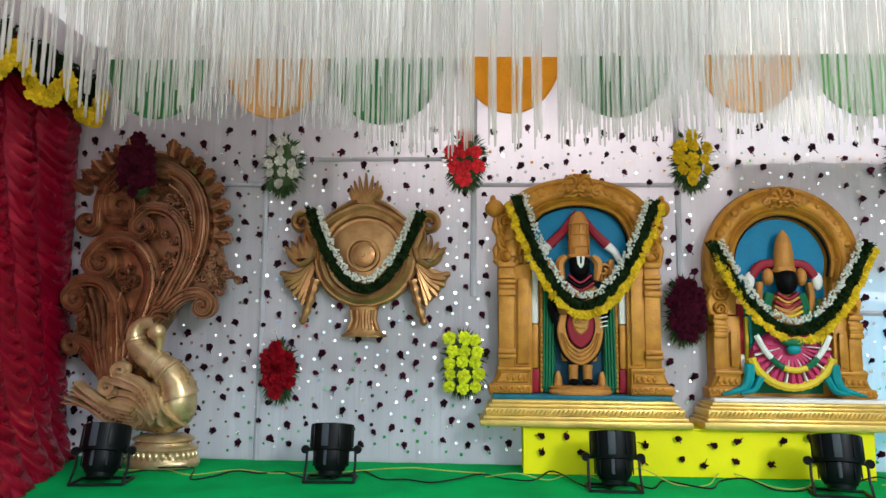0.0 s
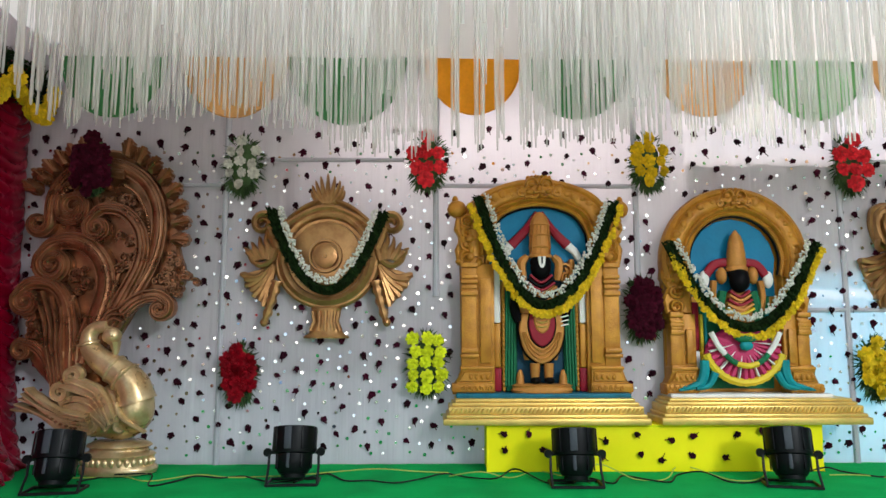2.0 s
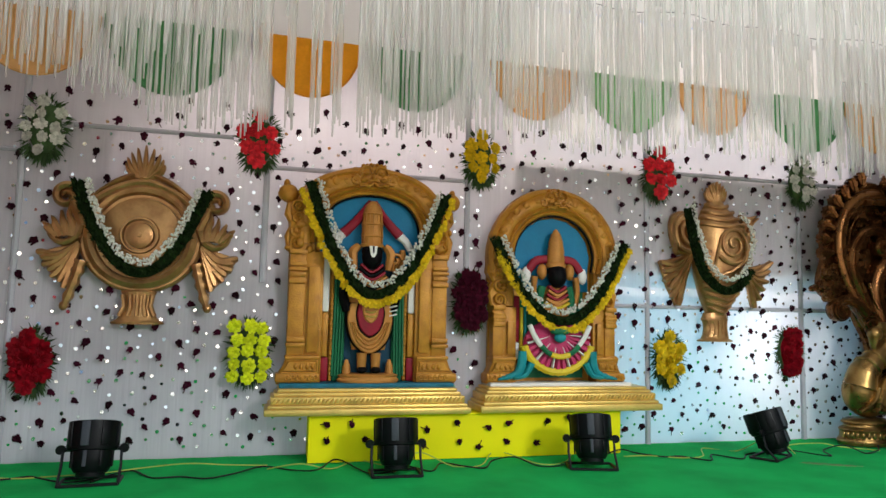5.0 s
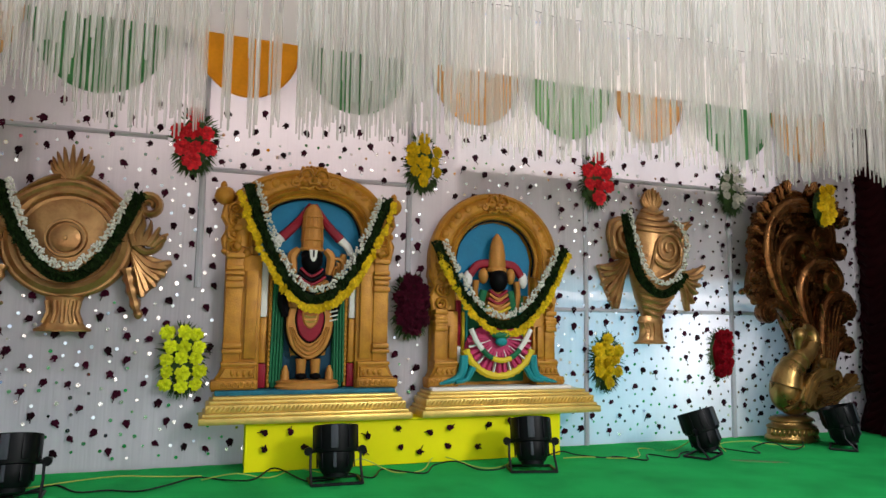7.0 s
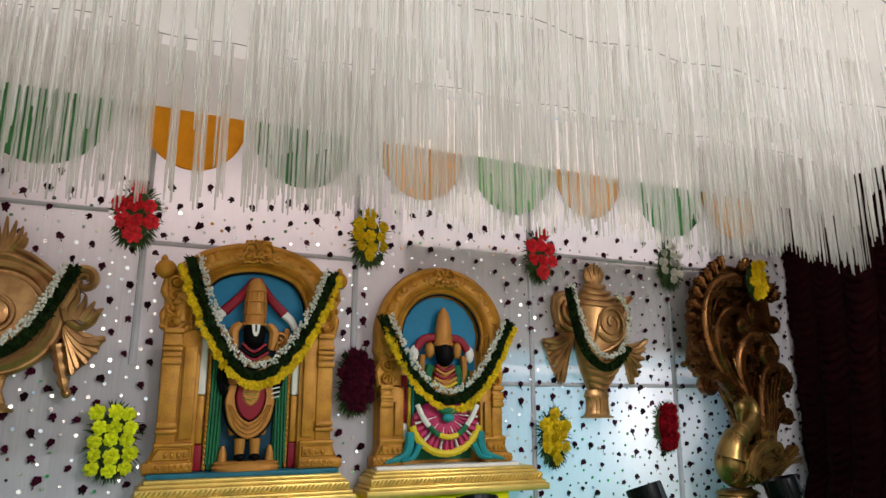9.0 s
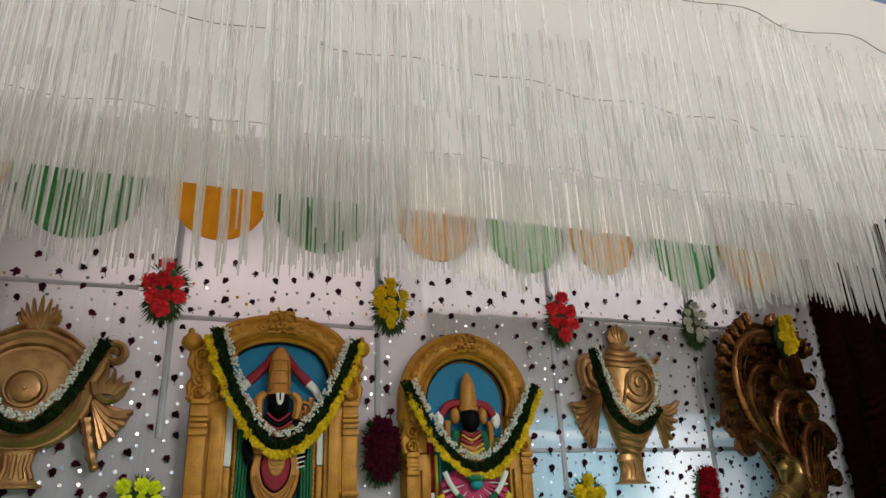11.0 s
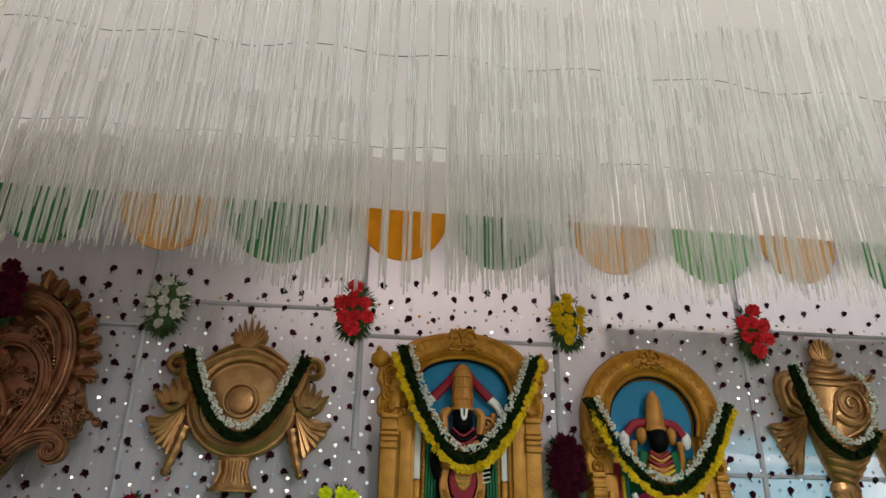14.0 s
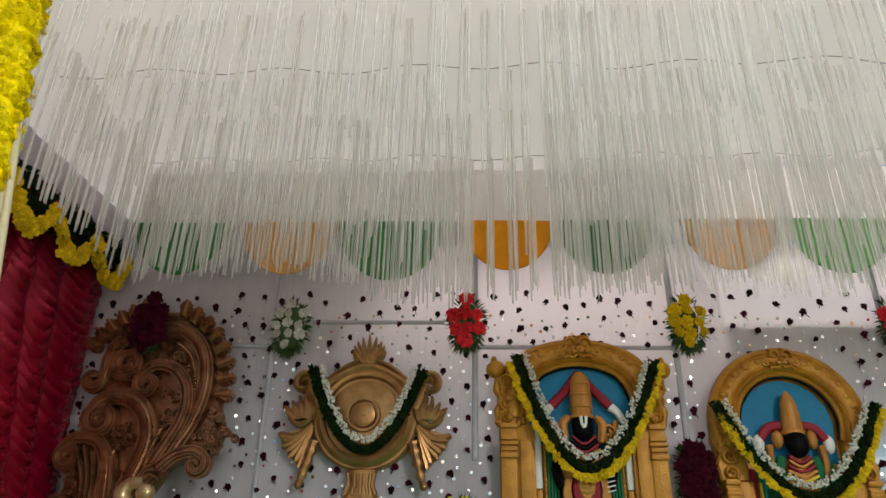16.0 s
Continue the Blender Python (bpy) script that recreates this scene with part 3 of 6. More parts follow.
def garland(label, y, yellow, green, white, seed, group="garlands on the panels"):
    rng = random.Random(seed)
    ob = thing("garland", (green[1][0], y, green[1][1]), label, "garland", group)
    ox, oz = green[1]

    def local(pts):
        return [(x - ox, z - oz) for x, z in pts]
    bm = bmesh.new()
    leaf_strand(bm, local(hung_line(green, 70)), 0.0, 0.044, rng, 14)
    part("leaf_strand", bm, DARKLEAF, ob, "dark green leaf strand", 0)
    bm = bmesh.new()
    for x, z in local(hung_line(white, 74)):
        for _ in range(6):
            c = (x + rng.uniform(-0.02, 0.02), -0.022 - rng.uniform(0, 0.014), z + rng.uniform(-0.02, 0.02))
            ball(bm, c, (rng.uniform(0.006, 0.011), 0.008, rng.uniform(0.006, 0.011)), 1)
    part("jasmine_strand", bm, IVORY, ob, "ivory jasmine strand", 60)
    if yellow:
        line = local(hung_line(yellow, 50))
        bm = bmesh.new()
        band(bm, line, -0.006, 0.006, 0.006, 5)
        strand = part("marigold_strand", bm, DARKLEAF, ob, "yellow marigold strand")
        kinds = [head_mesh(MARIGOLD, 0.028, 7, 3, s) for s in (1, 2, 3)]
        for x, z in line:
            put_head(rng.choice(kinds), strand, (x + rng.uniform(-0.007, 0.007), -0.016, z + rng.uniform(-0.007, 0.007)), (rng.uniform(-0.5, 0.5), rng.uniform(0, 6), rng.uniform(-0.5, 0.5)), rng.uniform(0.75, 1.3))
    return ob


def bunch(x, y, z, material, label, seed, wide=0.115, high=0.185, radius=0.042, cols=3, rows=5, leaf=LEAF, spread=1.0, dense=False):
    rng = random.Random(seed)
    ob = thing("flower_bunch", (x, y, z), label, "flower bunch", "flower bunches on the wall")
    bm = bmesh.new()
    ball(bm, (0, 0.03, 0), (wide * 0.8, 0.03, high * 0.9), 2)
    for _ in range(230):
        a = rng.choice((rng.uniform(0, 2 * math.pi), rng.gauss(-1.57, 0.6)))
        base = Vector((math.cos(a) * wide * 0.75, 0.01, math.sin(a) * high * 0.85))
        d = Vector((math.cos(a + rng.uniform(-0.5, 0.5)), rng.uniform(-0.5, 0.1), math.sin(a + rng.uniform(-0.5, 0.5)))).normalized()
        ln = rng.uniform(0.03, 0.10) * spread
        s = d.cross(Vector((0, 1, 0))).normalized() * rng.uniform(0.003, 0.007)
        v = [bm.verts.new(p) for p in (base - s * 0.4, base + d * ln * 0.5 - s, base + d * ln + Vector((0, 0, -0.01)), base + d * ln * 0.5 + s)]
        bm.faces.new(v)
        for k in (0.35, 0.6, 0.8):
            q = base + d * ln * k
            for w in (-1, 1):
                t = (d * 0.6 + s.normalized() * w).normalized() * 0.014
                bm.faces.new([bm.verts.new(p) for p in (q, q + t * 0.5 + Vector((0, -0.002, 0)), q + t)])
    part("foliage", bm, leaf, ob, "fine green fern sprays", 0)
    core = bmesh.new()
    ball(core, (0, 0.0, 0), (wide * 0.72, 0.035, high * 0.8), 3, 0.12)
    if dense:
        part("flower_core", core, material, ob)
    else:
        core.free()
    kinds = [head_mesh(material, radius, 8, 4, s) for s in (11, 12, 13)]
    for j in range(rows):
        for i in range(cols):
            u, v = (i - (cols - 1) / 2) / max(1, (cols - 1) / 2), (j - (rows - 1) / 2) / max(1, (rows - 1) / 2)
            if abs(u) > 0.9 and abs(v) > 0.9 and material is not ACID:
                continue
            px, pz = u * wide * 0.72 + rng.uniform(-0.009, 0.009) + (0.006 if j % 2 else -0.006), v * high * 0.82 + rng.uniform(-0.010, 0.010)
            put_head(rng.choice(kinds), ob, (px, -0.035 - 0.012 * (1 - u * u), pz), (rng.uniform(-0.4, 0.4), rng.uniform(0, 6), rng.uniform(-0.4, 0.4)), rng.uniform(0.85, 1.15))
    return ob


# ---- shrine panels ----


def mouldings(bm, x0, x1, courses, slope=0.0, beads=()):
    """Stacked courses (z0, z1, overhang, front y), each a softened bar."""
    for z0, z1, over, y in courses:
        box(bm, x0 - over, x1 + over, y, -0.012, z0, z1, 0.008)
    for z, y, over, r in beads:
        # a frieze of slanted leaves
        n = int((x1 - x0 + 2 * over) / (r * 1.7))
        for i in range(n):
            x = x0 - over + (i + 0.5) * (x1 - x0 + 2 * over) / n
            band(bm, [(x - r * 0.7, z - r), (x, z - r * 0.1), (x + r * 0.7, z + r)], y, lambda u, r=r: r * (0.22 + 0.30 * math.sin(u * 3.1)), r * 0.7, 5)


def pilaster(shrine, s, inner, outer, z0, z1, flare):
    """One side column: shaft with capital and base, and the flat strip beside it. s: -1 or 1."""
    mid = outer * 0.52 + inner * 0.48

    def span(a, b):
        return (min(s * a, s * b), max(s * a, s * b))
    bm = bmesh.new()
    a, b = span(inner, mid - 0.008)
    box(bm, a - 0.01, b + 0.01, -0.115, -0.03, z0, z1, 0.008)
    box(bm, a + 0.012, b - 0.012, -0.142, -0.12, z0 + 0.2, z1 - 0.1, 0.006)
    part("strip", bm, OCHRE, shrine)
    bm = bmesh.new()
    a, b = span(mid, outer)
    h = z1 - z0
    box(bm, a - 0.004, b + 0.002, -0.125, -0.03, z0 + 0.1, z1, 0.01)
    shaft = part("shaft", bm, OCHRE, shrine)
    for f, grow, t in ((0.99, 0.012, 0.016), (0.90, 0.010, 0.014), (0.86, 0.014, 0.012), (0.82, 0.008, 0.014), (0.77, 0.012, 0.016), (0.33, 0.012, 0.016), (0.29, 0.016, 0.012)):
        bm = bmesh.new()
        box(bm, a - grow + 0.006, b + grow - 0.006, -0.135 - grow, -0.03, z0 + h * f - t, z0 + h * f + t, 0.005)
        part("moulding", bm, OCHRE, shaft)
    bm = bmesh.new()
    out = [(s * inner, z0), (s * (outer + flare), z0), (s * (outer + flare), z0 + 0.05), (s * (outer + flare * 0.45), z0 + 0.10), (s * outer, z0 + 0.17), (s * inner, z0 + 0.17)]
    plate(bm, out, -0.03, -0.145, 0.012)
    box(bm, *span(inner - 0.004, outer + flare + 0.008), -0.165, -0.03, z0 + 0.012, z0 + 0.07, 0.012)
    box(bm, *span(inner, outer + 0.012), -0.158, -0.03, z0 + 0.155, z0 + 0.18, 0.008)
    plate(bm, [(s * (inner + 0.015), z0 + 0.08), (s * (outer + flare * 0.4), z0 + 0.08), (s * (outer - 0.01), z0 + 0.148), (s * (inner + 0.015), z0 + 0.148)], -0.13, -0.158, 0.01)
    for k in range(6):
        band(bm, curl(s * (inner + 0.025 + k * 0.035), z0 + 0.04, 0.018, 1.2, 90, s, 12), -0.168, 0.006, 0.008, 6)
    for k in range(4):
        ball(bm, (s * (inner + 0.04 + k * 0.036), -0.158, z0 + 0.112), (0.014, 0.012, 0.02), 2, 0.2)
    part("footing", bm, OCHRE, shrine)


def shoulder(shrine, s, x0, x1, z0, z1):
    """The lumpy carved block above a column."""
    rng = random.Random(int(x1 * 100) + s)
    bm = bmesh.new()
    out = [(s * x0, z0), (s * x1, z0), (s * (x1 + 0.02), z0 + 0.10), (s * (x1 - 0.015), z0 + 0.17), (s * (x1 + 0.025), z0 + 0.24), (s * (x1 + 0.01), z1), (s * x0, z1 + 0.03)]
    plate(bm, out, -0.02, -0.10, 0.015)
    for k in range(4):
        z = z0 + 0.05 + (z1 - z0 - 0.08) * k / 3
        band(bm, curl(s * (x0 * 0.35 + x1 * 0.65), z, 0.045, 1.6, rng.uniform(0, 360), rng.choice((-1, 1)), 22), -0.105, lambda u: 0.013 * (1 - 0.4 * u), 0.022, 7)
    for _ in range(12):
        ball(bm, (s * rng.uniform(x0 + 0.02, x1), -0.10, rng.uniform(z0, z1)), (rng.uniform(0.015, 0.03), 0.025, rng.uniform(0.015, 0.035)), 2, 0.25)
    part("shoulder", bm, OCHRE, shrine)


def arch(shrine, line, crest, seed):
    """Moulded arch: outer carved band, inner fillet and dark edge, with a carved crest."""
    rng = random.Random(seed)
    bm = bmesh.new()
    out = smooth_line(line(1.0), 60)
    band(bm, out, -0.08, 0.062, 0.055, 10)
    band(bm, smooth_line(line(1.16), 60), -0.07, 0.034, 0.05, 8)
    band(bm, smooth_line(line(0.87), 60), -0.09, 0.020, 0.045, 8)
    n = 26
    fine = smooth_line(line(1.04), n)
    for i, (x, z) in enumerate(fine):
        ball(bm, (x + rng.uniform(-0.01, 0.01), -0.122, z + rng.uniform(-0.01, 0.01)), (rng.uniform(0.02, 0.04), 0.018, rng.uniform(0.02, 0.036)), 2, 0.3)
    part("arch_band", bm, OCHRE, shrine)
    bm = bmesh.new()
    band(bm, smooth_line(line(0.80), 60), -0.085, 0.020, 0.03, 8)
    part("fillet", bm, OCHRE, shrine)
    bm = bmesh.new()
    band(bm, smooth_line(line(0.745), 60), -0.085, 0.008, 0.012, 6)
    part("edge_line", bm, BLACK, shrine, "black painted line round the niche")
    bm = bmesh.new()
    cx, cz, w, h = crest
    plate(bm, smooth_line([(cx - w * 1.25, cz - h * 0.75), (cx - w * 1.0, cz + h * 0.2), (cx - w * 0.72, cz + h * 0.85), (cx - w * 0.3, cz + h * 0.78), (cx, cz + h * 1.0), (cx + w * 0.3, cz + h * 0.78), (cx + w * 0.72, cz + h * 0.85), (cx + w * 1.0, cz + h * 0.2), (cx + w * 1.25, cz - h * 0.75)], 48), -0.05, -0.135, 0.018)
    for s in (-1, 1):
        # brow leaf, hollowed eye rim, cheek and corner volute
        band(bm, smooth_line([(cx + s * w * 0.08, cz + h * 0.15), (cx + s * w * 0.3, cz + h * 0.62), (cx + s * w * 0.72, cz + h * 0.5), (cx + s * w * 0.86, cz + h * 0.05)], 18), -0.14, lambda u: 0.013 * (1 - 0.4 * u), 0.022, 7)
        ball(bm, (cx + s * w * 0.46, -0.138, cz + h * 0.12), (w * 0.20, 0.014, h * 0.15), 2, 0.15)
        ball(bm, (cx + s * w * 0.62, -0.14, cz - h * 0.38), (w * 0.26, 0.022, h * 0.22), 2, 0.3)
        band(bm, curl(cx + s * w * 1.18, cz - h * 0.42, w * 0.30, 1.3, 90, s, 18), -0.125, 0.011, 0.018, 6)
        band(bm, smooth_line([(cx + s * w * 0.05, cz - h * 0.62), (cx + s * w * 0.3, cz - h * 0.86), (cx + s * w * 0.62, cz - h * 0.78), (cx + s * w * 0.9, cz - h * 0.9)], 14), -0.13, 0.014, 0.022, 7)
        for k in range(3):
            ball(bm, (cx + s * w * (0.2 + 0.24 * k), -0.12, cz + h * (0.86 - 0.05 * k)), (w * 0.13, 0.024, h * 0.16), 2, 0.25)
    ball(bm, (cx, -0.145, cz - h * 0.2), (w * 0.20, 0.026, h * 0.30), 2, 0.2)
    band(bm, smooth_line([(cx - w * 0.34, cz - h * 0.5), (cx, cz - h * 0.42), (cx + w * 0.34, cz - h * 0.5)], 10), -0.145, 0.012, 0.018, 6)
    part("crest", bm, OCHRE, shrine)


def niche_strips(shrine, rows):
    """Painted half-round strips inside the niche: (x0, x1, z0, z1, material, name)."""
    for x0, x1, z0, z1, m, name in rows:
        for s in (-1, 1):
            bm = bmesh.new()
            box(bm, min(s * x0, s * x1), max(s * x0, s * x1), -0.088, -0.05, z0, z1, 0.012)
            part(name, bm, m, shrine)


def shrine_large():
    cx = 0.91
    ob = thing("shrine_panel", (cx, WALL - 0.01, 0), "tall ochre-gold carved shrine panel with a blue arched niche and columns", "shrine", "shrine panels")
    bm = bmesh.new()
    mouldings(bm, -0.57, 0.57, [(0.29, 0.33, 0.075, -0.33), (0.33, 0.352, 0.055, -0.315), (0.352, 0.40, 0.04, -0.295), (0.40, 0.422, 0.02, -0.27), (0.422, 0.444, 0.0, -0.25)], beads=[(0.376, -0.296, 0.035, 0.0155)])
    part("base", bm, GILT, ob, "bright gilt stepped base")
    bm = bmesh.new()
    box(bm, -0.56, 0.56, -0.2, -0.012, 0.443, 0.472, 0.006)
    part("painted_step", bm, STEPBLUE, ob, "dull blue painted step")
    bm = bmesh.new()
    plate(bm, [(-0.52, 0.47), (0.52, 0.47), (0.53, 1.3), (0.55, 1.66), (0.46, 1.74), (0.3, 1.84), (0.12, 1.90), (-0.12, 1.90), (-0.3, 1.84), (-0.46, 1.74), (-0.55, 1.66), (-0.53, 1.3)], 0.0, -0.045, 0.01)
    part("backboard", bm, OCHRE, ob)

    def line(k):
        return [(x * k, 1.40 + (z - 1.40) * k) for x, z in ((-0.44, 1.36), (-0.42, 1.55), (-0.33, 1.70), (-0.18, 1.775), (0, 1.80), (0.18, 1.775), (0.33, 1.70), (0.42, 1.55), (0.44, 1.36))]
    bm = bmesh.new()
    plate(bm, [(x, z) for x, z in smooth_line(line(0.76), 40)] + [(0.32, 1.2), (-0.32, 1.2)], -0.02, -0.058, 0.004)
    part("niche_back", bm, BLUE, ob, "sky-blue painted niche back")
    bm = bmesh.new()
    box(bm, -0.25, 0.25, -0.056, -0.02, 0.473, 1.2)
    part("lower_back", bm, NAVY, ob, "dark teal lower niche back")
    arch(ob, line, (0.0, 1.83, 0.105, 0.085), 3)
    for s in (-1, 1):
        pilaster(ob, s, 0.315, 0.52, 0.462, 1.31, 0.06)
        shoulder(ob, s, 0.36, 0.545, 1.31, 1.63)
        bm = bmesh.new()
        ball(bm, (s * 0.55, -0.07, 1.685), (0.065, 0.05, 0.06), 3, 0.1)
        ball(bm, (s * 0.56, -0.06, 1.75), (0.022, 0.03, 0.03), 2, 0.1)
        part("corner_knob", bm, OCHRE, ob)
    niche_strips(ob, [(0.262, 0.308, 0.92, 1.36, WHITE, "white_strip"), (0.262, 0.308, 0.63, 0.918, OCHRE, "ochre_strip"), (0.257, 0.31, 0.474, 0.628, RED, "red_strip"),
                      (0.232, 0.254, 0.474, 1.2, OCHRE, "bead_strip"), (0.155, 0.228, 0.476, 1.2, GREEN, "green_drapery")])
    for s in (-1, 1):
        bm = bmesh.new()
        for k in range(4):
            xx = s * (0.163 + 0.019 * k)
            band(bm, [(xx + s * 0.012 * (1 - j / 8), 0.51 + 0.085 * j) for j in range(9)], -0.09, 0.009, 0.012, 6)
        part("drapery_fold", bm, GREEN, ob)
        bm = bmesh.new()
        for j in range(22):
            ball(bm, (s * 0.243, -0.09, 0.49 + 0.032 * j), (0.010, 0.008, 0.014), 1)
        part("bead_row", bm, OCHRE, ob)
    # the statue, one plain shape with painted areas
    mats = [SKIN, BLACK, WHITE, RED, GILT, GREEN, TEAL]
    bm = bmesh.new()
    lathe(bm, [(0.195, 0.0), (0.205, 0.015), (0.19, 0.032), (0.20, 0.045), (0.17, 0.055)], (0, -0.12, 0.473), 26, sy=0.42)
    for s in (-1, 1):
        lathe(bm, [(0.026, 0.0), (0.030, 0.05), (0.034, 0.12)], (s * 0.045, -0.13, 0.54), 12)
        ball(bm, (s * 0.045, -0.15, 0.552), (0.036, 0.045, 0.022), 2, mi=1)
        lathe(bm, [(0.028, 0.0), (0.024, 0.05), (0.010, 0.09)], (s * 0.14, -0.11, 0.527), 10)
        band(bm, smooth_line([(s * 0.01, 1.655), (s * 0.09, 1.54), (s * 0.19, 1.435)], 16), -0.105, lambda u: 0.022 + 0.012 * u, 0.026, 8, 3)
        band(bm, smooth_line([(s * 0.19, 1.435), (s * 0.235, 1.395), (s * 0.265, 1.34)], 10), -0.105, lambda u: 0.030 - 0.008 * u, 0.022, 8, 2)
        # folded ornaments beside the face
        band(bm, smooth_line([(s * 0.085, 1.36), (s * 0.125, 1.31), (s * 0.11, 1.20)], 12), -0.13, lambda u: 0.020 + 0.012 * math.sin(u * 3.1), 0.03, 7)
        band(bm, smooth_line([(s * 0.15, 1.19), (s * 0.20, 1.25), (s * 0.21, 1.34)], 12), -0.11, lambda u: 0.038 * (1 - 0.5 * u), 0.03, 7)
        band(bm, curl(s * 0.16, 1.27, 0.045, 1.2, 0, s, 18), -0.125, 0.012, 0.022, 6)
        for k in range(3):
            band(bm, smooth_line([(s * (0.135 + 0.02 * k), 1.20), (s * (0.15 + 0.025 * k), 1.25 + 0.01 * k)], 6), -0.14, 0.007, 0.014, 5)
        band(bm, smooth_line([(s * 0.16, 1.16), (s * 0.175, 1.03), (s * 0.145, 0.93)], 14), -0.115, 0.032, 0.04, 8, 1)
    for k in range(4):
        band(bm, [(0.125 + 0.05 * j / 3, 0.985 - 0.028 * k + 0.012 * j / 3) for j in range(4)], -0.155, 0.005, 0.008, 5, 2)
    lathe(bm, [(0.11, 0.0), (0.135, 0.12), (0.14, 0.25), (0.15, 0.40), (0.12, 0.48), (0.06, 0.52)], (0, -0.095, 0.68), 22, sy=0.42)
    lathe(bm, [(0.078, 0.0), (0.080, 0.014), (0.070, 0.024), (0.073, 0.09), (0.071, 0.10), (0.070, 0.17), (0.067, 0.18), (0.064, 0.235), (0.050, 0.27), (0.030, 0.295), (0.012, 0.308)], (0, -0.13, 1.35), 22, sy=0.75)
    for k in range(5):
        band(bm, [(-0.06 + 0.03 * k, 1.375), (-0.055 + 0.0275 * k, 1.46), (-0.045 + 0.0225 * k, 1.57)], -0.168 - 0.010 * (1 - abs(k - 2) / 2), 0.0035, 0.008, 5)
    for z, r in ((1.42, 0.073), (1.50, 0.071), (1.57, 0.066)):
        lathe(bm, [(r - 0.004, -0.008), (r + 0.004, 0.0), (r - 0.004, 0.008)], (0, -0.13, z), 22, sy=0.78)
    ball(bm, (0, -0.15, 1.285), (0.068, 0.058, 0.082), 3, mi=1)
    ball(bm, (0, -0.145, 1.32), (0.070, 0.055, 0.05), 3, mi=1)
    plate(bm, [(-0.026, 1.352), (-0.020, 1.30), (-0.008, 1.278), (0.008, 1.278), (0.020, 1.30), (0.026, 1.352)], -0.18, -0.212, 0.003, 2)
    plate(bm, [(-0.006, 1.35), (-0.005, 1.305), (0.005, 1.305), (0.006, 1.35)], -0.19, -0.216, 0.002, 1)
    for r, z, m in ((0.072, 1.205, 3), (0.082, 1.18, 1), (0.088, 1.155, 3), (0.10, 1.125, 0), (0.10, 1.095, 1)):
        band(bm, smooth_line([(-r, z + 0.03), (0, z - 0.02), (r, z + 0.03)], 14), -0.15, 0.012, 0.03, 6, m)
    for w, low, d, m in ((0.158, 0.645, 0.146, 1), (0.149, 0.655, 0.154, 0), (0.098, 0.755, 0.162, 1), (0.090, 0.765, 0.168, 3), (0.056, 0.85, 0.176, 0)):
        h = 0.985 - low
        plate(bm, smooth_line([(-w * 0.86, 0.985), (-w, 0.985 - h * 0.35), (-w * 0.72, 0.985 - h * 0.78), (0, low), (w * 0.72, 0.985 - h * 0.78), (w, 0.985 - h * 0.35), (w * 0.86, 0.985)], 36), -0.10, -d, 0.010, m)
    for k in range(3):
        w = 0.128 - 0.010 * k
        band(bm, smooth_line([(-w, 0.86), (-w * 0.62, 0.735 + 0.024 * k), (0, 0.685 + 0.026 * k), (w * 0.62, 0.735 + 0.024 * k), (w, 0.86)], 22), -0.156, lambda u: 0.004 + 0.003 * abs(math.sin(u * 40)), 0.010, 5, 0)
    for z in (0.93, 0.90):
        band(bm, [(-0.035, z), (0, z - 0.008), (0.035, z)], -0.178, 0.006, 0.010, 5, 4)
    solid("statue", bm, mats, "painted relief statue with a tall gold crown and dark plain face", "statue", "statues in the shrines", place=(cx, WALL - 0.01, 0))


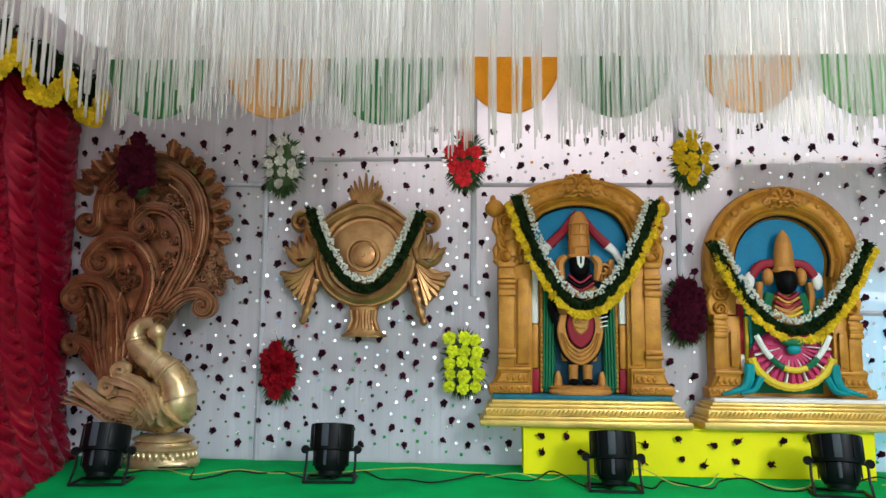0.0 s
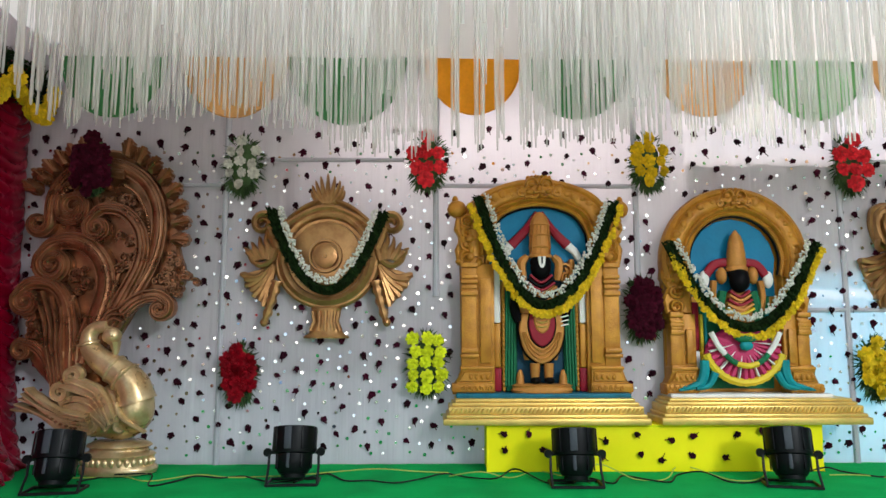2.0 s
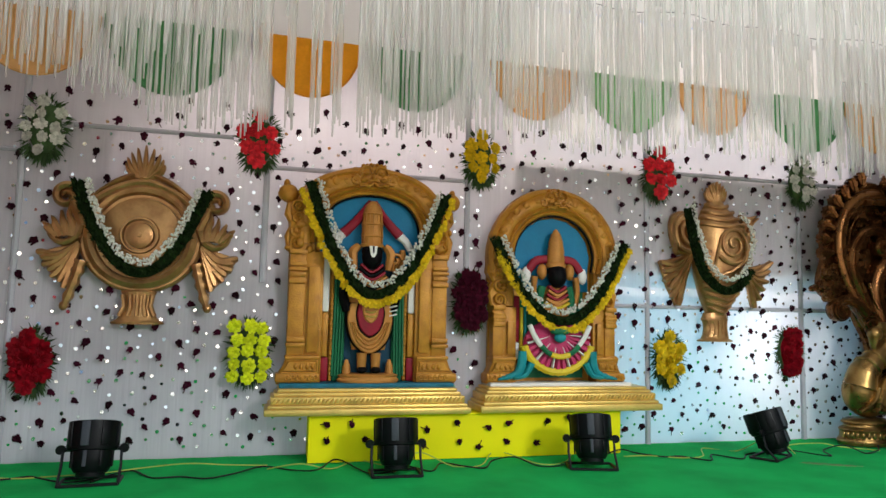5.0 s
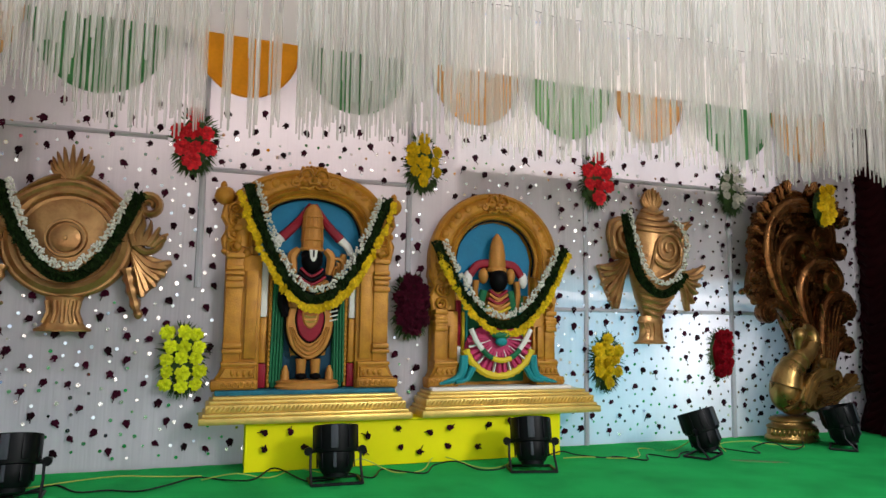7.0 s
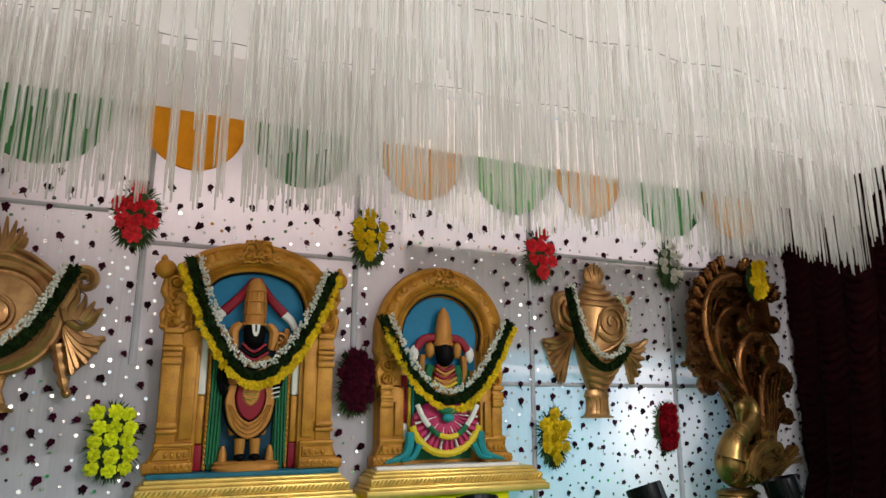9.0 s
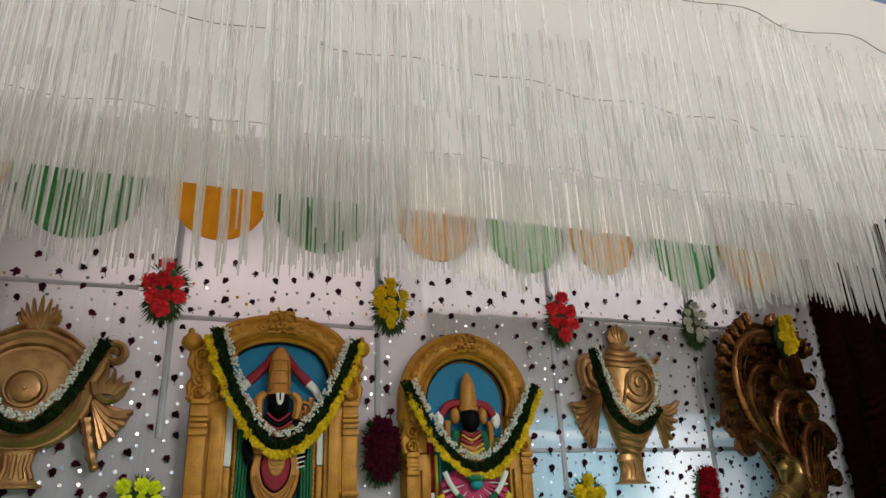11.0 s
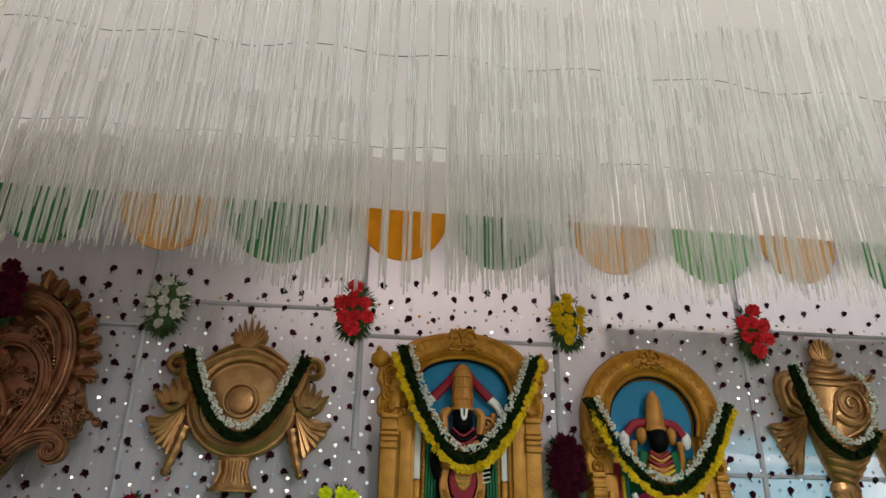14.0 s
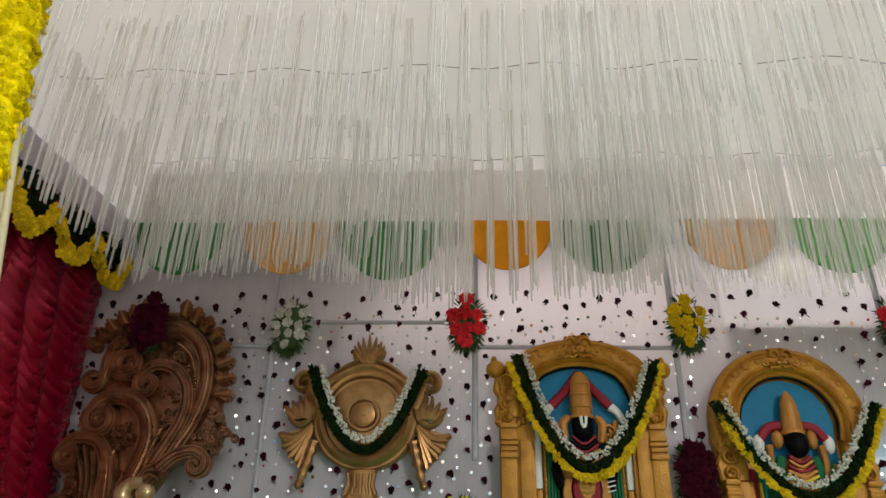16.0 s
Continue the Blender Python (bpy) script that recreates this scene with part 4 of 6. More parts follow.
def shrine_small():
    cx = 2.225
    ob = thing("shrine_panel", (cx, WALL - 0.01, 0), "smaller ochre-gold carved shrine panel with a round blue niche", "shrine", "shrine panels")
    bm = bmesh.new()
    mouldings(bm, -0.55, 0.66, [(0.29, 0.335, 0.055, -0.33), (0.335, 0.357, 0.035, -0.315), (0.357, 0.405, 0.02, -0.295), (0.405, 0.425, 0.0, -0.27), (0.425, 0.445, -0.02, -0.25)], beads=[(0.381, -0.296, 0.015, 0.0155)])
    part("base", bm, GILT, ob, "bright gilt stepped base")
    bm = bmesh.new()
    box(bm, -0.5, 0.55, -0.2, -0.012, 0.444, 0.468, 0.006)
    part("painted_step", bm, WHITE, ob, "white painted step")
    bm = bmesh.new()
    top = [(0.49 * math.cos(math.pi * i / 20), 1.33 + 0.49 * math.sin(math.pi * i / 20)) for i in range(21)]
    plate(bm, [(-0.47, 0.455), (0.48, 0.455), (0.47, 1.0)] + top + [(-0.47, 1.0)], 0.0, -0.045, 0.01)
    part("backboard", bm, OCHRE, ob)

    def line(k):
        return [(0.405 * k * math.cos(math.pi * (1.10 - 1.20 * i / 10)), 1.335 + 0.405 * k * math.sin(math.pi * (1.10 - 1.20 * i / 10))) for i in range(11)]
    bm = bmesh.new()
    plate(bm, line(0.72) + [(0.28, 1.1), (-0.28, 1.1)], -0.02, -0.058, 0.004)
    part("niche_back", bm, BLUE, ob, "deep sky-blue painted niche back")
    bm = bmesh.new()
    box(bm, -0.24, 0.24, -0.056, -0.02, 0.49, 1.1)
    part("lower_back", bm, GREEN, ob, "green painted lower niche back")
    arch(ob, line, (0.0, 1.755, 0.085, 0.075), 8)
    for s in (-1, 1):
        pilaster(ob, s, 0.30, 0.46, 0.458, 0.98, 0.05)
        shoulder(ob, s, 0.30, 0.475, 0.98, 1.36)
    niche_strips(ob, [(0.255, 0.298, 0.74, 1.06, RED, "red_strip"), (0.255, 0.298, 0.62, 0.738, WHITE, "white_strip"), (0.225, 0.25, 0.62, 0.98, LEMON, "yellow_strip"), (0.2, 0.222, 0.70, 1.0, TEAL, "blue_strip")])
    mats = [SKIN, BLACK, WHITE, RED, GILT, GREEN, TEAL, PINK, LEMON]
    bm = bmesh.new()
    lathe(bm, [(0.07, 0.0), (0.074, 0.02), (0.062, 0.035), (0.066, 0.05), (0.060, 0.10), (0.062, 0.112), (0.052, 0.17), (0.053, 0.18), (0.036, 0.235), (0.014, 0.265), (0.005, 0.275)], (0, -0.12, 1.265), 20, sy=0.75)
    ball(bm, (0, -0.15, 1.20), (0.066, 0.055, 0.082), 3, mi=1)
    ball(bm, (0, -0.14, 1.235), (0.067, 0.05, 0.05), 3, mi=1)
    for s in (-1, 1):
        band(bm, smooth_line([(s * 0.05, 1.325), (s * 0.14, 1.31), (s * 0.20, 1.24)], 14), -0.10, 0.030, 0.022, 8, 3)
        ball(bm, (s * 0.215, -0.10, 1.21), (0.035, 0.025, 0.06), 2, mi=2)
        ball(bm, (s * 0.105, -0.12, 1.235), (0.035, 0.035, 0.06), 2, 0.1)
        band(bm, smooth_line([(s * 0.155, 1.2), (s * 0.165, 1.1), (s * 0.15, 1.0)], 12), -0.11, 0.022, 0.03, 8)
        band(bm, smooth_line([(s * 0.10, 1.13), (s * 0.12, 1.04), (s * 0.11, 0.95)], 12), -0.115, 0.030, 0.03, 8, 5)
        # cloth that flows out to the sides at the foot
        band(bm, smooth_line([(s * 0.262, 0.68), (s * 0.268, 0.59), (s * 0.31, 0.525), (s * 0.44, 0.49)], 18), -0.165, lambda u: 0.030 + 0.012 * math.sin(u * 3.1) - 0.022 * u, 0.03, 8, 6)
        band(bm, smooth_line([(s * 0.20, 0.60), (s * 0.25, 0.52), (s * 0.33, 0.50)], 14), -0.18, lambda u: 0.025 * (1 - 0.5 * u), 0.03, 8, 6)
        # white, green and yellow sash
        band(bm, smooth_line([(s * 0.225, 0.86), (s * 0.185, 0.78), (s * 0.14, 0.72)], 10), -0.20, 0.019, 0.016, 7, 2)
        band(bm, smooth_line([(s * 0.14, 0.72), (s * 0.10, 0.68), (s * 0.06, 0.66)], 8), -0.205, 0.019, 0.016, 7, 5)
    band(bm, smooth_line([(-0.07, 0.66), (0.0, 0.645), (0.07, 0.66)], 8), -0.21, 0.019, 0.016, 7, 8)
    lathe(bm, [(0.11, 0.0), (0.10, 0.12), (0.085, 0.2), (0.05, 0.24)], (0, -0.10, 0.90), 18, sy=0.5)
    for r, z, m in ((0.065, 1.105, 3), (0.07, 1.08, 0), (0.078, 1.05, 3), (0.085, 1.02, 0), (0.09, 0.99, 8)):
        band(bm, smooth_line([(-r, z + 0.025), (0, z - 0.012), (r, z + 0.025)], 12), -0.14, 0.013, 0.025, 6, m)
    # pleated skirt, spread like a fan, with a yellow hem
    for k in range(17):
        a0, a1 = math.pi * (1.0 + k / 17), math.pi * (1.0 + (k + 1) / 17)
        m = (7, 2, 7)[k % 3] if k % 3 != 1 else 2
        loops = []
        for r, y in ((0.06, -0.16), (0.16, -0.185), (0.245, -0.18)):
            am, wd = (a0 + a1) / 2, (a1 - a0) / 2 * (0.42 if m == 2 else 1.0)
            loops.append([(r * 1.0 * math.cos(am + wd * t) * 0.98, y + (0.02 if abs(t) > 0.9 else 0), 0.80 + r * 0.98 * math.sin(am + wd * t)) for t in (-1, -0.5, 0, 0.5, 1)])
        rings(bm, loops, closed=False, mi=m)
    for r, w, m in ((0.262, 0.027, 8),):
        band(bm, [(r * math.cos(math.pi * (1.10 + 0.80 * i / 40)), 0.80 + r * math.sin(math.pi * (1.10 + 0.80 * i / 40))) for i in range(41)], -0.165, lambda u, w=w: w * (1 + 0.12 * math.sin(u * 90)), 0.025, 7, m)
    ball(bm, (0, -0.2, 0.775), (0.045, 0.03, 0.035), 2, 0.1, 6)
    ball(bm, (0, -0.2, 0.82), (0.075, 0.03, 0.03), 2, 0.1, 5)
    ball(bm, (0, -0.11, 0.72), (0.24, 0.06, 0.18), 3, mi=7)
    solid("statue", bm, mats, "painted relief statue with a pointed gold crown and fan-pleated pink skirt", "statue", "statues in the shrines", place=(cx, WALL - 0.01, 0))


# ---- wall emblems ----


def fan_wing(emblem, s, root, tip, end, y, n=7):
    """A hanging fluted wing: a backing piece and its flutes, from the root to the edge between tip and end."""
    bm = bmesh.new()
    mid = ((tip[0] * 0.45 + end[0] * 0.55) + 0.015, tip[1] * 0.45 + end[1] * 0.55)
    plate(bm, [(s * root[0], root[1]), (s * tip[0], tip[1]), (s * mid[0], mid[1]), (s * end[0], end[1])], 0.0, y + 0.03, 0.008)
    wing = part("wing", bm, BRONZE, emblem)
    for k in range(n):
        u = k / (n - 1)
        ex, ez = tip[0] + (end[0] - tip[0]) * u, tip[1] + (end[1] - tip[1]) * u
        bow = math.sin(u * math.pi) * 0.02 - 0.012 * (k % 2)
        sag = 0.05 * (1 - u)
        fl = bmesh.new()
        band(fl, smooth_line([(s * (root[0] + 0.01 * (1 - u)), root[1] - 0.02 * u), (s * (root[0] * 0.5 + ex * 0.5), root[1] * 0.5 + ez * 0.5 - sag), (s * (ex + bow), ez - bow * 0.5)], 14), y + 0.022 - 0.006 * (k % 2), lambda t: 0.012 + 0.016 * t ** 0.7 - 0.012 * max(0, t - 0.85) / 0.15, 0.034, 7)
        part("flute", fl, BRONZE, wing)


def flame(emblem, name, cx, cz, size, y, n=7):
    """A crest of flame tongues."""
    bm = bmesh.new()
    ball(bm, (cx, y - 0.005, cz + 0.005), (size * 0.2, 0.03, size * 0.16), 2)
    crest = part(name, bm, BRONZE, emblem)
    for k in range(n):
        u = k / (n - 1) * 2 - 1
        a = math.pi / 2 - u * 1.0
        r = size * (1 - 0.40 * abs(u))
        p = [(cx + u * size * 0.14, cz), (cx + math.cos(a) * r * 0.5 + u * size * 0.20, cz + math.sin(a) * r * 0.5), (cx + math.cos(a) * r + u * 0.012, cz + math.sin(a) * r + 0.02 * abs(u))]
        t_ = bmesh.new()
        band(t_, smooth_line(p, 14), y - 0.014 * (1 - abs(u)) - 0.004 * (k % 2), lambda t: size * 0.105 * (1 - t) ** 0.6 + 0.003, 0.02, 7)
        part("tongue", t_, BRONZE, crest)


def side_flame(emblem, s, ox, oz, y, size=1.0):
    """A cupped leaf with tongues that lick up out of it."""
    bm = bmesh.new()
    band(bm, smooth_line([(s * (ox - 0.06 * size), oz + 0.10 * size), (s * (ox - 0.03 * size), oz + 0.01 * size), (s * (ox + 0.03 * size), oz - 0.03 * size), (s * (ox + 0.09 * size), oz), (s * (ox + 0.115 * size), oz + 0.055 * size)], 24), y, lambda u: (0.030 - 0.016 * u) * size, 0.035, 8)
    cup = part("side_flame", bm, BRONZE, emblem)
    for k in range(5):
        q = [(ox - 0.03 + 0.022 * k, oz + 0.005), (ox - 0.055 + 0.042 * k, oz + 0.085 - 0.008 * k), (ox - 0.03 + 0.036 * k, oz + 0.15 - 0.022 * k), (ox - 0.05 + 0.048 * k, oz + 0.225 - 0.036 * k)]
        fl = bmesh.new()
        band(fl, smooth_line([(s * (ox + (x - ox) * size), oz + (z - oz) * size) for x, z in q], 18), y - 0.014 - 0.006 * (k % 2), lambda t: (0.026 * (1 - t) ** 0.6 + 0.003) * size, 0.026, 7)
        part("tongue", fl, BRONZE, cup)


def disc_emblem():
    ob = thing("disc_emblem", (-0.51, WALL - 0.015, 1.36), "copper-gold round disc emblem with flame crest, scrolls and wings", "emblem", "emblems on the wall")
    bm = bmesh.new()
    rim = [(0.355 * math.cos(math.pi * (0.93 + 1.14 * i / 32)), -0.015 + 0.335 * math.sin(math.pi * (0.93 + 1.14 * i / 32))) for i in range(33)]
    plate(bm, rim + [(0.29, 0.21), (0.14, 0.345), (0.0, 0.40), (-0.14, 0.345), (-0.29, 0.21)], 0.0, -0.06, 0.015)
    part("backplate", bm, BRONZE, ob)
    bm = bmesh.new()
    lathe(bm, [(0.325, 0.05), (0.325, 0.085), (0.295, 0.11), (0.268, 0.10), (0.262, 0.068), (0.238, 0.066), (0.232, 0.11), (0.205, 0.118), (0.115, 0.125), (0.108, 0.145), (0.098, 0.145), (0.094, 0.098), (0.082, 0.098), (0.078, 0.14), (0.05, 0.152), (0.014, 0.153), (0.012, 0.166), (0.002, 0.168)], (0, 0, 0.0), 48, "y")
    part("disc", bm, BRONZE, ob)
    bm = bmesh.new()
    band(bm, smooth_line([(-0.30, 0.17), (-0.24, 0.235), (-0.13, 0.30), (0, 0.335), (0.13, 0.30), (0.24, 0.235), (0.30, 0.17)], 40), -0.07, 0.026, 0.035, 8)
    band(bm, smooth_line([(-0.31, 0.21), (-0.15, 0.34), (0, 0.385), (0.15, 0.34), (0.31, 0.21)], 40), -0.06, 0.018, 0.035, 8)
    band(bm, smooth_line([(-0.26, 0.13), (-0.14, 0.235), (0, 0.27), (0.14, 0.235), (0.26, 0.13)], 40), -0.075, 0.014, 0.03, 8)
    part("hood_moulding", bm, BRONZE, ob)
    flame(ob, "flame_crest", 0.0, 0.365, 0.20, -0.07, 9)
    for s in (-1, 1):
        bm = bmesh.new()
        band(bm, smooth_line([(s * 0.33, 0.05), (s * 0.37, 0.14), (s * 0.40, 0.20)], 10) + curl(s * 0.43, 0.225, 0.075, 1.5, 90 + s * 80, -s, 24), -0.06, lambda u: 0.034 - 0.016 * u, 0.045, 8)
        part("scroll", bm, BRONZE, ob)
        side_flame(ob, s, 0.40, -0.025, -0.06, 1.05)
        fan_wing(ob, s, (0.345, -0.045), (0.575, -0.115), (0.42, -0.33), -0.06, 7)
        bm = bmesh.new()
        band(bm, smooth_line([(s * 0.325, -0.16), (s * 0.355, -0.28), (s * 0.40, -0.43)], 30), -0.07, lambda t: 0.036 * (1 - 0.3 * t) + 0.006 * math.sin(t * 26), 0.04, 8)
        ball(bm, (s * 0.405, -0.07, -0.435), (0.026, 0.026, 0.03), 2)
        part("tassel", bm, BRONZE, ob)
    bm = bmesh.new()
    lathe(bm, [(0.15, -0.0), (0.155, 0.012), (0.12, 0.03), (0.10, 0.06), (0.085, 0.12), (0.09, 0.17), (0.105, 0.2), (0.08, 0.215)], (0, -0.03, -0.54), 24, sy=0.35)
    for k in range(5):
        u = (k - 2) / 2
        band(bm, [(u * 0.085, -0.36), (u * 0.075, -0.43), (u * 0.10, -0.49)], -0.06, 0.014, 0.02, 6)
    part("pedestal", bm, BRONZE, ob)


def conch_emblem():
    ob = thing("conch_emblem", (3.62, WALL - 0.015, 1.50), "copper-gold conch shell emblem with wings and flame crest", "emblem", "emblems on the wall")

    def c(px, py):
        return (-0.030 + 0.0046 * (px - 1280) - 0.00009 * (py - 470), -0.166 + 0.0002 * (px - 1280) - 0.0043 * (py - 470))

    def cs(*flat):
        return [c(a, b) for a, b in zip(flat[::2], flat[1::2])]
    # the shell: a lofted body, broad above and drawn in to the foot
    rows = ((350, 1266, 1286), (360, 1259, 1296), (374, 1251, 1309), (388, 1246, 1323), (402, 1243, 1335), (418, 1240, 1342), (436, 1237, 1348), (456, 1236, 1350), (474, 1237, 1347), (490, 1240, 1340), (506, 1244, 1331), (520, 1248, 1321), (534, 1253, 1310), (546, 1258, 1301), (558, 1263, 1295))
    bm = bmesh.new()
    loops = []
    for py, left, right in rows:
        (x0, z), (x1, _) = c(left, py), c(right, py)
        w = (x1 - x0) / 2
        loops.append([(x0 + w + w * math.cos(k), -0.04 - (0.035 + 0.34 * w) * math.sin(k), z) for k in (2 * math.pi * j / 32 for j in range(32))])
    rings(bm, loops)
    part("shell", bm, BRONZE, ob)

    def depth(px, py):
        left = right = 0
        for (a, l0, r0), (b, l1, r1) in zip(rows, rows[1:]):
            if a <= py <= b:
                f = (py - a) / (b - a)
                left, right = l0 + (l1 - l0) * f, r0 + (r1 - r0) * f
        w = max(1.0, (right - left) / 2)
        t = max(0.0, 1 - ((px - (left + right) / 2) / w) ** 2)
        return -0.04 - (0.035 + 0.34 * w * 0.00485) * math.sqrt(t)

    def ridge(name, flat, r, m=18):
        """A raised line that hugs the shell."""
        line = smooth_line([(flat[i], flat[i + 1]) for i in range(0, len(flat), 2)], m)
        bm = bmesh.new()
        tube(bm, [(c(px, py)[0], depth(px, py) - 0.005, c(px, py)[1]) for px, py in line], r, 7)
        part(name, bm, BRONZE, ob)
    for py, left, right in ((364, 1259, 1297), (376, 1252, 1309), (387, 1248, 1320), (398, 1246, 1331)):
        ridge("whorl", (left, py - 4, left * 0.7 + right * 0.3, py + 2, left * 0.4 + right * 0.6, py + 3, right, py - 2), 0.017)
    sp = []
    for i in range(44):
        u = i / 43
        a, r = math.radians(150) - u * 2.3 * 2 * math.pi, 31 * (1 - u) ** 0.9 + 1.5
        sp += [1295 + r * math.cos(a) * 0.95, 434 + r * math.sin(a) * 1.1]
    ridge("spiral", sp, lambda u: 0.017 - 0.008 * u, 86)
    ridge("lip", (1272, 488, 1296, 478, 1316, 462, 1326, 440), lambda u: 0.012 + 0.006 * math.sin(u * 3.1))
    ridge("lip", (1262, 470, 1268, 440, 1276, 415, 1300, 404, 1326, 414), 0.011)
    for k, py in enumerate((492, 504, 516, 528, 539, 549)):
        left, right = 1243 + 3.2 * k, 1338 - 7.0 * k
        ridge("growth_ridge", (left, py - 6, left + (right - left) * 0.3, py + 1, left + (right - left) * 0.62, py + 4, right - 2, py - 8), 0.014)
    for k in range(9):
        bm = bmesh.new()
        px, pz = c(1262 + 4.5 * k, 366 + 6 * abs(k - 4) ** 0.8 - 4 * (k % 2))
        ball(bm, (px, -0.095 + 0.004 * abs(k - 4), pz), (0.022, 0.022, 0.024), 2, 0.25)
        part("knob", bm, BRONZE, ob)
    flame(ob, "flame_crest", *c(1276, 356), 0.16, -0.06, 11)
    # fluted wings
    for s, root, tip, end in ((-1, (1233, 446), (1176, 462), (1207, 540)), (1, (1336, 476), (1392, 464), (1358, 548))):
        r, t, e = c(*root), c(*tip), c(*end)
        fan_wing(ob, s, (s * r[0], r[1]), (s * t[0], t[1]), (s * e[0], e[1]), -0.05, 6)
    # the scrolled leaf beside the shell
    bm = bmesh.new()
    plate(bm, smooth_line(cs(1234, 384, 1226, 374, 1212, 371, 1198, 380, 1194, 402, 1198, 424, 1206, 442, 1222, 450, 1236, 450), 40), 0.0, -0.05, 0.014)
    leaf = part("side_scroll", bm, BRONZE, ob)
    for flat, w in (((1230, 446, 1208, 436, 1200, 412, 1202, 388, 1216, 378, 1228, 384), 0.020), ((1230, 436, 1215, 424, 1209, 404, 1216, 390), 0.016), ((1231, 424, 1222, 412, 1222, 398), 0.014), ((1204, 428, 1200, 440, 1206, 450), 0.012)):
        bm = bmesh.new()
        band(bm, smooth_line(cs(*flat), 20), -0.055, lambda u, w=w: w * (1 - 0.4 * u), 0.034, 7)
        part("rib", bm, BRONZE, leaf)
    bm = bmesh.new()
    plate(bm, smooth_line(cs(1330, 376, 1346, 380, 1364, 378, 1352, 392, 1358, 412, 1356, 440, 1346, 460), 30), 0.0, -0.045, 0.012)
    leaf = part("side_scroll", bm, BRONZE, ob)
    for flat in ((1340, 452, 1352, 428, 1346, 400, 1360, 384), (1338, 420, 1344, 398, 1338, 384)):
        bm = bmesh.new()
        band(bm, smooth_line(cs(*flat), 16), -0.05, lambda u: 0.016 * (1 - 0.5 * u), 0.03, 7)
        part("rib", bm, BRONZE, leaf)
    # pedestal
    px, pz = c(1277, 604)
    bm = bmesh.new()
    lathe(bm, [(0.150, 0.0), (0.152, 0.010), (0.120, 0.022), (0.105, 0.05), (0.098, 0.10), (0.105, 0.15), (0.118, 0.165), (0.108, 0.185), (0.100, 0.215)], (px, -0.05, pz), 24, sy=0.45)
    part("pedestal", bm, BRONZE, ob)
    for k in range(5):
        bm = bmesh.new()
        u = (k - 2) / 2
        band(bm, smooth_line([(px + u * 0.082, pz + 0.165), (px + u * 0.07 + 0.01, pz + 0.10), (px + u * 0.09, pz + 0.03)], 8), -0.088 + 0.02 * abs(u), 0.014, 0.02, 6)
        part("flute", bm, BRONZE, ob)


# ---- peacock sculptures ----


